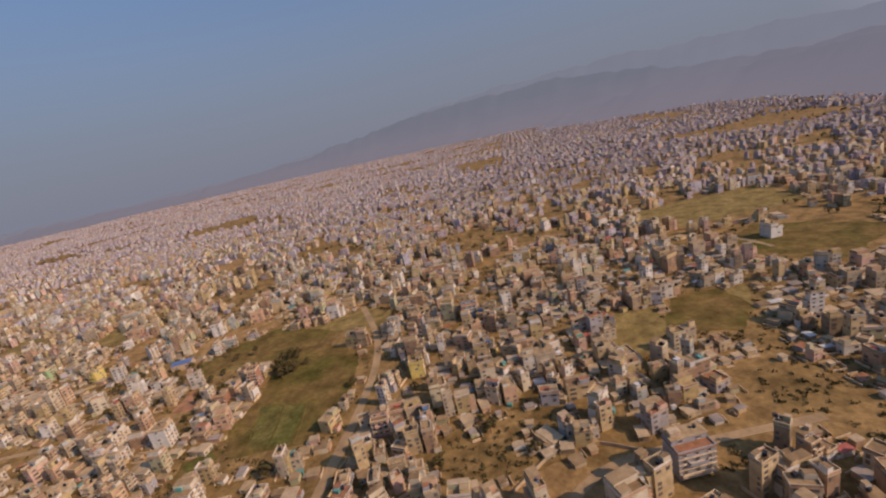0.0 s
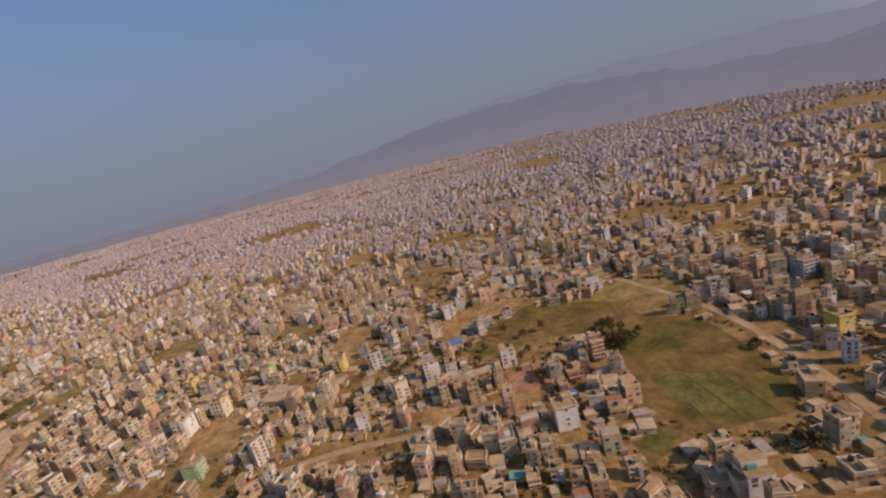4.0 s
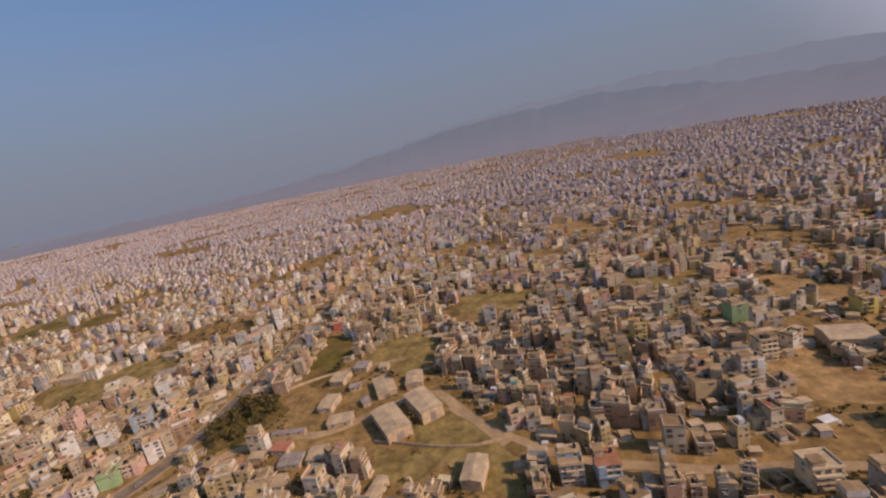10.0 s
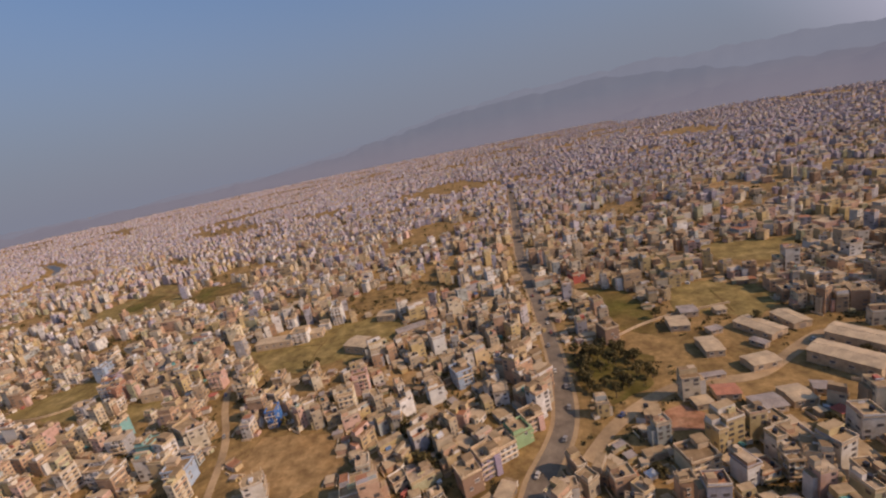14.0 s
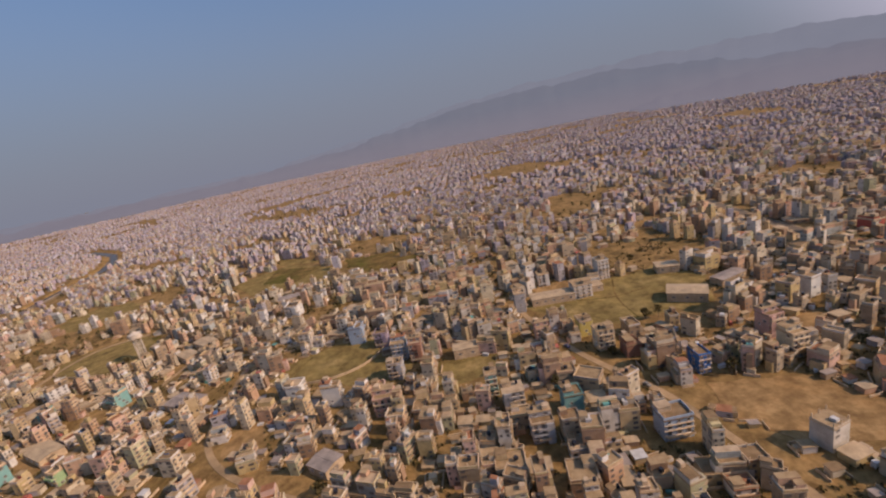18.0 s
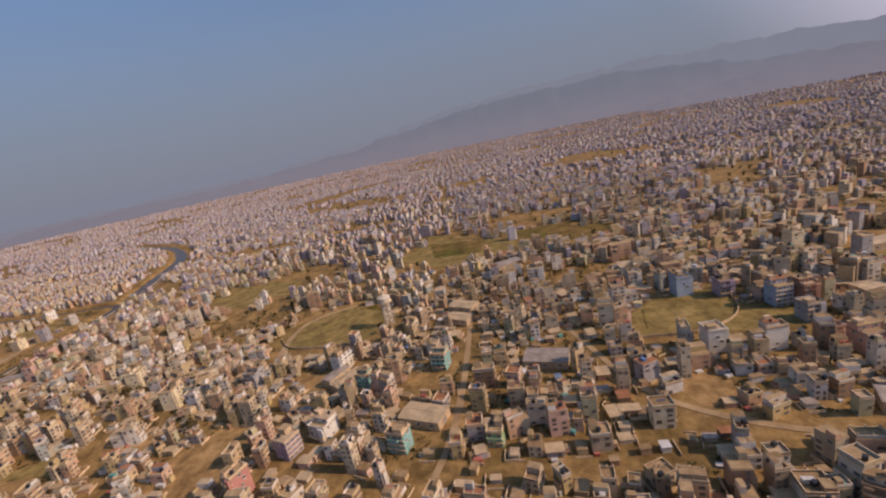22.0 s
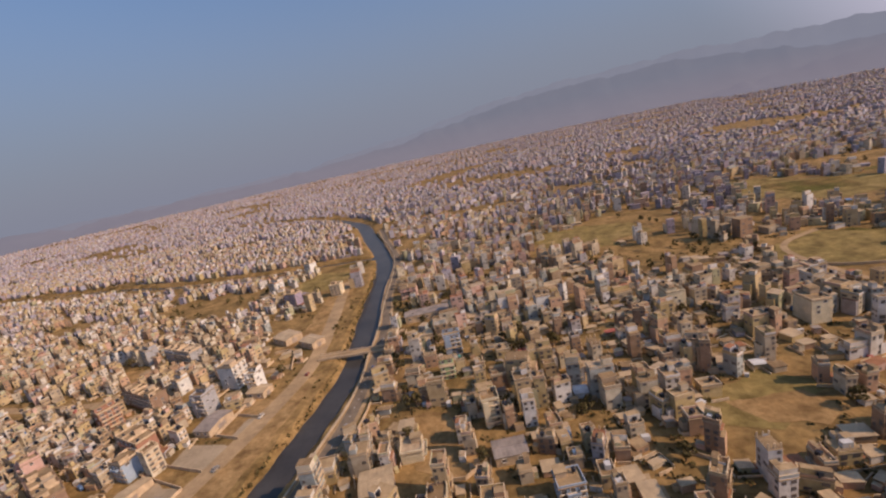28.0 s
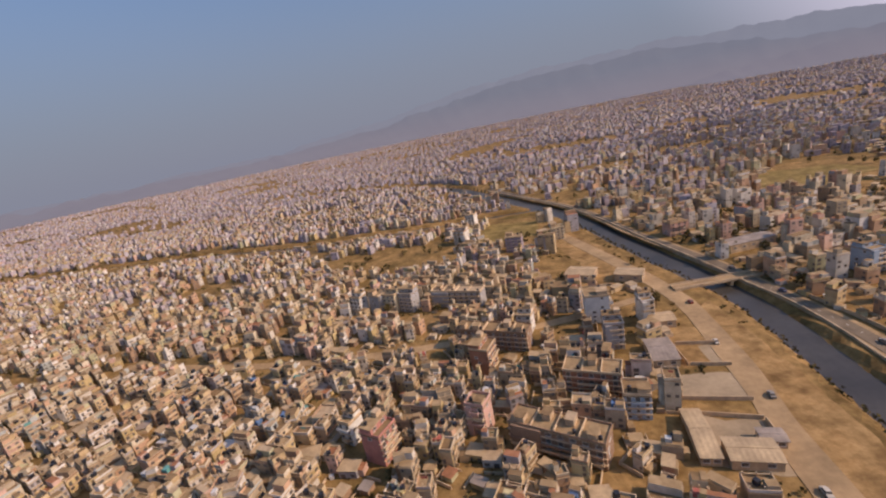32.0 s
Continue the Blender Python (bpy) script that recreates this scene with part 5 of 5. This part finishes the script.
def hall(x, y, l, w, h, a, roof):
    """A long shed with a low ribbed gable roof of metal sheets."""
    mat = {"pale": M_TIN, "rusty": M_TIN_DARK, "blue": M_BLUE, "red": M_TIN_RED}[roof]
    root = new("shed")
    bm = bmesh.new()
    box(bm, 0, 0, -0.2, l, w, h + 0.2)
    rise = w * 0.07
    for s in (-1, 1):
        v = [bm.verts.new(p) for p in ((s * l / 2, -w / 2, h), (s * l / 2, w / 2, h), (s * l / 2, 0, h + rise))]
        bm.faces.new(v)
    part("wall", bm, M_STAIR, root)
    for s in (-1, 1):
        bm = bmesh.new()
        slope = math.hypot(w / 2 + 0.4, rise)
        tilt = math.atan2(rise, w / 2)
        m = Matrix.Translation((0, s * w / 4, h + rise / 2 + 0.06)) @ Matrix.Rotation(-s * tilt, 4, 'X')
        k = int(l / 0.45) // 2 * 2
        rows = []
        for i in range(k + 1):
            rib = (i / k - 0.5) * (l + 0.6)
            z = 0.05 + (0.035 if i % 2 else 0.0)
            rows.append([bm.verts.new(m @ Vector((rib, yy, zz))) for yy, zz in ((-slope / 2, z), (slope / 2, z), (slope / 2, -0.03), (-slope / 2, -0.03))])
        for p, q in zip(rows[:-1], rows[1:]):
            for i in range(4):
                bm.faces.new((p[i], q[i], q[(i + 1) % 4], p[(i + 1) % 4]))
        bmesh.ops.recalc_face_normals(bm, faces=bm.faces)
        part("roof", bm, mat, root, "ribbed metal sheet roof slope")
    bm = bmesh.new()
    box(bm, 0, 0, h + rise + 0.05, l + 0.6, 0.35, 0.12)
    part("ridge", bm, mat, root)
    for i in range(max(2, int(l / 4))):
        o = new("window", WINDOWS[1])
        o.parent, o.location = root, ((i + 0.5) / max(2, int(l / 4)) * l - l / 2, -w / 2 - 0.02, h * 0.45)
    bm = bmesh.new()
    box(bm, l / 2 + 0.03, 0, 0, 0.1, w * 0.3, h * 0.75)
    part("door", bm, M_TIN_DARK, root)
    root.matrix_basis = Matrix.Translation((x, y, 0)) @ Matrix.Rotation(radians(a), 4, 'Z')
    return tagged(root, {"pale": "long shed with a low dusty tan metal roof", "rusty": "low shed with rusty brown metal roof", "red": "low shed with a faded red metal roof", "blue": "open shed with a bright blue metal roof"}[roof], "shed")


for h in HALLS:
    hall(*h)


def water_tower(x, y):
    root = new("water_tower")
    bm = bmesh.new()
    drum(bm, 0, 0, 11.6, 1.2, 2.9, 1.3, 20)
    drum(bm, 0, 0, 12.9, 2.9, 2.9, 2.3, 20)
    part("tank", bm, M_PLASTER, root, "round pale concrete tank")
    bm = bmesh.new()
    drum(bm, 0, 0, 15.2, 3.1, 0.5, 1.1, 20)
    drum(bm, 0, 0, 16.2, 0.5, 0.4, 0.5, 10)
    part("roof", bm, M_PLASTER, root)
    for i in range(6):
        a = i * math.pi / 3
        bm = bmesh.new()
        box(bm, 1.9 * math.cos(a), 1.9 * math.sin(a), -0.2, 0.42, 0.42, 12.6, a)
        part("column", bm, M_PLASTER, root)
    for z in (3.0, 6.0, 9.0):
        bm = bmesh.new()
        for i in range(6):
            a = (i + 0.5) * math.pi / 3
            box(bm, 1.65 * math.cos(a), 1.65 * math.sin(a), z, 0.26, 1.7, 0.34, a)
        part("ring_beam", bm, M_PLASTER, root)
    bm = bmesh.new()
    for i in range(20):
        a = i * math.pi / 10
        box(bm, 3.25 * math.cos(a), 3.25 * math.sin(a), 12.9, 0.06, 0.06, 0.7)
        box(bm, 3.25 * math.cos(a + 0.157), 3.25 * math.sin(a + 0.157), 13.55, 0.05, 1.03, 0.05, a + 0.157)
    drum(bm, 0, 0, 12.75, 3.35, 3.35, 0.14, 20)
    part("gallery", bm, M_BAND, root)
    bm = bmesh.new()
    for s in (-0.25, 0.25):
        box(bm, 2.3, s, 0, 0.06, 0.06, 12.8)
    for i in range(32):
        box(bm, 2.3, 0, 0.3 + i * 0.4, 0.04, 0.5, 0.04)
    part("ladder", bm, M_TIN_DARK, root)
    root.matrix_basis = Matrix.Translation((x, y, 0)) @ Matrix.Diagonal((1.05, 1.05, 0.98, 1.0))
    return tagged(root, "tall round concrete water tower on six columns", "water tower")


water_tower(-874.7, 223)


def bridge():
    root = new("bridge")
    bm = bmesh.new()
    box(bm, 0, 0, 0.1, 31, 4.4, 0.6)
    part("deck", bm, M_CONCRETE, root)
    for s in (-1, 1):
        bm = bmesh.new()
        box(bm, 0, s * 2.1, 0.7, 31, 0.18, 0.18)
        box(bm, 0, s * 2.1, 1.15, 31, 0.14, 0.12)
        for i in range(16):
            box(bm, -15 + i * 2, s * 2.1, 0.7, 0.2, 0.2, 0.6)
        part("railing", bm, M_BAND, root)
    for x in (-6.5, 4.5):
        bm = bmesh.new()
        box(bm, x, 0, -3.0, 0.9, 4.0, 3.1)
        part("pier", bm, M_CONCRETE, root)
    bm = bmesh.new()
    box(bm, 0, 0, 0.7, 31, 3.4, 0.05)
    part("carriageway", bm, M_DIRT, root)
    root.matrix_basis = Matrix.Translation((-1117.6, 212.0, 0)) @ Matrix.Rotation(radians(-2), 4, 'Z')
    return tagged(root, "pale concrete road bridge with railings over the river", "bridge")


bridge()


def bank_wall(side, out, label):
    """A low concrete wall that holds the river bank."""
    p = along(RIVER, 4.0)
    p = p[(p[:, 1] > 60) & (p[:, 1] < 480)]
    n = sides(p)
    e = p + side * n * (river_half(p[:, 1]) + np.interp(p[:, 1], [100, 170, 190, 205, 230], [4.0, 4.6, 3.6, 2.0, out]))[:, None]
    f = e + side * n * 0.5
    k = len(p)
    v = [(*a, z) for z in (-2.8, 0.7) for a in e] + [(*a, z) for z in (-2.8, 0.7) for a in f]
    q = []
    for i in range(k - 1):
        q += [(i, i + 1, k + i + 1, k + i), (k + i, k + i + 1, 3 * k + i + 1, 3 * k + i), (2 * k + i + 1, 2 * k + i, 3 * k + i, 3 * k + i + 1)]
    return tagged(link_mesh("embankment_wall", v, q, M_CONCRETE), label, "embankment wall")


bank_wall(-1, 1.6, "pale concrete embankment wall beside the river road")


def leaves(bm, r, cx, cy, cz, radius, count, size):
    for _ in range(count):
        d = Vector((r.gauss(0, 1), r.gauss(0, 1), r.gauss(0, 0.8)))
        d.normalize()
        p = Vector((cx, cy, cz)) + d * radius * r.uniform(0.55, 1.05)
        u = d.orthogonal().normalized()
        u.rotate(Matrix.Rotation(r.uniform(0, 6.28), 3, d))
        t = d.cross(u)
        tip = d * r.uniform(-0.5, 0.7)
        s = size * r.uniform(0.6, 1.3)
        vs = [bm.verts.new(p + (u * a + t * b) * s + tip * s * c) for a, b, c in ((-0.6, -0.5, 0), (0.6, -0.5, 0.3), (0.5, 0.6, -0.2), (-0.5, 0.5, 0.5))]
        bm.faces.new(vs)


def tree(seed, h, wide):
    r = random.Random(seed)
    root = new("tree")
    bm = bmesh.new()
    drum(bm, 0, 0, -0.2, 0.16, 0.09, h * 0.5, 7)
    clumps = []
    for i in range(6):
        a = i * 1.05 + r.uniform(-0.3, 0.3)
        e = Vector((math.cos(a) * wide * r.uniform(0.4, 0.8), math.sin(a) * wide * r.uniform(0.4, 0.8), h * r.uniform(0.5, 0.8)))
        s = Vector((0, 0, h * 0.34))
        m = Matrix.Translation((s + e) / 2) @ (e - s).to_track_quat('Z', 'Y').to_matrix().to_4x4()
        bmesh.ops.create_cone(bm, cap_ends=True, segments=5, radius1=0.08, radius2=0.03, depth=(e - s).length, matrix=m)
        clumps.append(e)
    part("trunk", bm, M_BARK, root)
    bm = bmesh.new()
    for e in clumps:
        leaves(bm, r, e.x, e.y, e.z, wide * r.uniform(0.35, 0.55), 34, wide * 0.2)
    leaves(bm, r, 0, 0, h * 0.85, wide * 0.5, 40, wide * 0.2)
    part("crown", bm, M_LEAF, root)
    return tagged(root, "dusty green broadleaf tree with uneven crown", "tree", "town trees")


TREES = [tree(1, 4.2, 1.8), tree(2, 5.2, 2.1), tree(3, 3.4, 1.6), tree(4, 6.0, 1.7)]
tr = random.Random(9)
spots = []
for i in range(75):
    p = (tr.uniform(-506, -476), tr.uniform(124, 161))
    if within(np.array([p]), WOOD)[0]:
        spots.append(p)
for poly, k in (([(-572.5, 122.2), (-562.9, 131.4), (-548, 117.1), (-555.1, 107.1)], 16), ([(-132, 173), (-119, 180), (-110, 165), (-115, 155), (-128, 158)], 12)):
    q = np.array(poly)
    for i in range(k * 3):
        p = (tr.uniform(q[:, 0].min(), q[:, 0].max()), tr.uniform(q[:, 1].min(), q[:, 1].max()))
        if within(np.array([p]), poly)[0]:
            spots.append(p)
ALL = np.r_[P[P[:, 1] < 300][:, :2], NEAR[:, :2], np.array([l[:2] for l in LANDMARKS]), np.array([l[:2] for l in HALLS])]
hard = [line for _, _, line in ROADS]
tries = 0
for x0, x1, y0, y1, count in ((-1100, -1035, 150, 270, 26), (-245, -125, 102, 185, 24)):      # leafier corners of the town
    k = len(spots) + count
    for _ in range(900):
        p = np.array([[tr.uniform(x0, x1), tr.uniform(y0, y1)]])
        if len(spots) < k and np.hypot(*(ALL - p).T).min() > 3.9 and min(away(p, l)[0] for l in hard) > 4.0:
            spots.append(tuple(p[0]))
while len(spots) < 230 and tries < 4000:
    tries += 1
    p = np.array([[tr.uniform(-1300, 60), tr.uniform(96, 240)]])
    if np.hypot(*(ALL - p).T).min() > 5.4 and away(p, RIVER_LINE)[0] > 11 and min(away(p, l)[0] for l in hard) > 4.5 and not any(within(p, f)[0] for _, f in FIELDS):
        spots.append(tuple(p[0]))
done = set()
for x, y in spots:
    k = tr.randrange(4)
    m = Matrix.Translation((x, y, 0)) @ Matrix.Rotation(tr.uniform(0, 6.28), 4, 'Z')
    if k in done:
        ob = copy_thing(TREES[k], m)
    else:
        TREES[k].matrix_basis = m
        done.add(k)


def scrub(side, y_lo, y_hi, line, out, label):
    """Low bushes and reeds along the water's edge."""
    r = random.Random(12)
    p = along(line, 1.6)
    n = sides(p)
    bm = bmesh.new()
    for q, m in zip(p, n):
        if y_lo < q[1] < y_hi and r.random() < 0.8:
            c = q + side * m * (out + r.uniform(-0.4, 1.6)) if out else q + m * r.choice((-1, 1)) * r.uniform(5.5, 9.0)
            leaves(bm, r, c[0], c[1], r.uniform(-0.9, -0.2) if out else r.uniform(0.3, 1.6), r.uniform(0.5, 1.1), 9, 0.45)
    return tagged(part("scrub", bm, M_LEAF, None), label, "scrub", "", "stuff")


scrub(1, 60, 330, RIVER, 5.4, "low dusty green scrub along the river bank")
scrub(1, 400, 520, TRIB, 0, "green bushes lining both banks of the brook")


def shrubs(count, seed, label):
    """Dry shrubs and weeds on the lots between the houses."""
    fr = np.random.default_rng(seed)
    c = seen(np.c_[fr.uniform(-1300, 120, count * 3), 92 + 190 * fr.random(count * 3) ** 1.4, np.zeros(count * 3)])[:, :2]
    g = np.array([noise.noise((x * 0.03, y * 0.03, 17)) for x, y in c])
    ok = (g > -0.05) & (away(c, RIVER_LINE) > 9)
    for _, poly in FIELDS:
        ok &= ~within(c, poly)
    for _, half, line in ROADS:
        ok &= away(c, line) > half + 0.8
    c = c[ok][:count]
    k = 8
    ctr = np.repeat(np.c_[c, fr.uniform(0.15, 0.5, len(c))], k, 0) + fr.normal(0, 0.33, (len(c) * k, 3)) * (1.4, 1.4, 0.5)
    u = fr.normal(0, 1, (len(ctr), 3))
    u /= np.linalg.norm(u, axis=1, keepdims=True)
    v = np.cross(u, fr.normal(0, 1, (len(ctr), 3)))
    v /= np.linalg.norm(v, axis=1, keepdims=True)
    b = Batch()
    b.quads(np.stack([ctr - u * 0.38, ctr + v * 0.38, ctr + u * 0.38, ctr - v * 0.38], 1), 0)
    return tagged(new("shrubs", b.mesh("shrubs", [M_LEAF])), label, "shrubs", "", "stuff")


shrubs(9000, 8, "dry dusty shrubs and weeds on open lots")


def car(body_mat, long_, label, category="car"):
    root = new("car" if category == "car" else "bus")
    w, tall = (1.1, 0.55) if category == "car" else (1.5, 1.5)
    bm = bmesh.new()
    box(bm, 0, 0, 0.18, long_, w, tall)
    bmesh.ops.bevel(bm, geom=bm.edges, offset=0.08, segments=2, affect='EDGES')
    body = part("body", bm, body_mat, root)
    bm = bmesh.new()
    if category == "car":
        vs = box(bm, -0.1, 0, 0.18 + tall, long_ * 0.52, w * 0.9, 0.36)
        for v in vs:
            if v.co.z > 0.8:
                v.co.x = -0.1 + (v.co.x + 0.1) * 0.72
                v.co.y *= 0.85
    else:
        box(bm, 0, 0, 0.18 + tall * 0.55, long_ + 0.02, w + 0.02, tall * 0.3)
    part("cabin_glass", bm, M_GLASS, root)
    bm = bmesh.new()
    box(bm, -0.1, 0, 0.18 + tall + (0.33 if category == "car" else 0.0), long_ * (0.36 if category == "car" else 0.9), w * 0.76, 0.06)
    part("roof", bm, body_mat, body)
    for sx in (-1, 1):
        for sy in (-1, 1):
            bm = bmesh.new()
            bmesh.ops.create_cone(bm, cap_ends=True, segments=10, radius1=0.21, radius2=0.21, depth=0.16,
                                  matrix=Matrix.Translation((sx * long_ * 0.31, sy * (w / 2 - 0.02), 0.21)) @ Matrix.Rotation(math.pi / 2, 4, 'X'))
            part("wheel", bm, M_TANK, root)
    return tagged(root, label, category, "vehicles on the roads")


M_CAR = [plain("car_paint", c, 1.0, 0.05, 0.35, 0.0, 0.5) for c in ((0.52, 0.46, 0.37), (0.25, 0.06, 0.04), (0.06, 0.08, 0.16), (0.24, 0.22, 0.19))]
CARS = [car(M_CAR[0], 2.5, "small dusty white car on the road"), car(M_CAR[1], 2.4, "small dark red car on the road"),
        car(M_CAR[2], 2.5, "small dark blue car on the road"), car(M_CAR[3], 2.5, "small grey car on the road"),
        car(M_CAR[0], 5.0, "dusty white town bus on the main road", "bus")]
cr = random.Random(5)
slots = []
for ri, count in ((0, 11), (1, 2), (5, 2), (8, 5), (9, 6)):
    _, half, line = ROADS[ri]
    p = along(line, 1.0)
    n = sides(p)
    ok = [i for i in range(len(p)) if 96 < p[i][1] < 240]
    for j in range(count):
        i = ok[int((j + cr.uniform(0.2, 0.8)) / count * len(ok))]
        s = cr.choice((-1, 1))
        slots.append((p[i] + n[i] * s * half * 0.45, math.atan2(-n[i][0], n[i][1]) + (math.pi if s > 0 else 0), 0.12 if ROADS[ri][0] == "asphalt" else 0.1))
shown = set()
for j, (p, a, z) in enumerate(slots):
    k = cr.choice((0, 0, 1, 2, 3, 3, 3, 0, 4) if j < 11 else (0, 1, 2, 3, 3))
    m = Matrix.Translation((p[0], p[1], z)) @ Matrix.Rotation(a, 4, 'Z')
    if k in shown:
        copy_thing(CARS[k], m)
    else:
        CARS[k].matrix_basis = m
        shown.add(k)


def compound_wall(line):
    p = along(line, 3.0) if len(line) > 2 else np.array(line, float)
    bm = bmesh.new()
    for a, b_ in zip(p[:-1], p[1:]):
        d = b_ - a
        box(bm, *(a + b_) / 2, -0.1, np.linalg.norm(d) + 0.1, 0.18, 1.2, math.atan2(d[1], d[0]))
    me = bpy.data.meshes.new("compound_wall")
    bm.to_mesh(me)
    bm.free()
    me.materials.append(M_STAIR)
    return tagged(new("compound_wall", me), "low plastered compound wall round an open lot", "wall")


for line in ([(-1066, 143), (-1071, 135.5), (-1080, 138)], [(-433.7, 126.6), (-401, 118.4), (-386.6, 123.3)], [(-778.8, 171.3), (-752, 166.5), (-732.2, 178.3), (-728.8, 204.2)],
             [(-932.4, 228.3), (-923.4, 213.1), (-885.5, 207.7)], [(-1150.7, 190.6), (-1153.9, 169.4)], [(-1151.4, 179.5), (-1142.2, 176.4)], [(-1153.4, 169.3), (-1144.6, 166.3)],
             [(-1162.9, 157.9), (-1148.9, 153.3)], [(-1164, 153), (-1151.1, 147.5)], [(-1151, 147), (-1152.4, 141)], [(-1103.1, 194.6), (-1102.4, 182), (-1102.6, 170.1), (-1103.8, 161.8), (-1105.8, 151.1)], [(-1157.8, 225), (-1148.7, 226.8), (-1142.9, 206.9)],
             [(-494.4, 164.4), (-468, 179.9), (-435.5, 184)], [(-13.9, 88.1), (2.3, 106.7), (25.9, 97.4)]):
    compound_wall(line)

# trees of the wider town, too small to tell apart
fr = np.random.default_rng(4)
c = np.c_[fr.uniform(-2100, 700, 14000), 240 + 760 * fr.random(14000) ** 1.3]
c = seen(np.c_[c, np.zeros(len(c))])[:, :2]
g = np.array([noise.noise((x * 0.01, y * 0.01, 31)) for x, y in c])
park = np.array([noise.noise((x * 0.011, y * 0.017, 57)) for x, y in c])
on_field = np.zeros(len(c), bool)
for _, poly in FIELDS:
    on_field |= within(c, poly)
c = c[((g > 0.1) | (park > 0.24)) & (away(c, RIVER_LINE) > 10) & ~on_field][:2600]
k = 16
ctr = np.repeat(np.c_[c, fr.uniform(1.8, 3.6, len(c))], k, 0) + fr.normal(0, 0.75, (len(c) * k, 3))
u = fr.normal(0, 1, (len(ctr), 3))
u /= np.linalg.norm(u, axis=1, keepdims=True)
t_ = np.cross(u, fr.normal(0, 1, (len(ctr), 3)))
t_ /= np.linalg.norm(t_, axis=1, keepdims=True)
b = Batch()
b.quads(np.stack([ctr - u * 0.7, ctr + t_ * 0.7, ctr + u * 0.7, ctr - t_ * 0.7], 1), 0)
tagged(new("distant_trees", b.mesh("distant_trees", [M_LEAF])), "scattered dusty green trees between distant houses", "trees", "", "stuff")
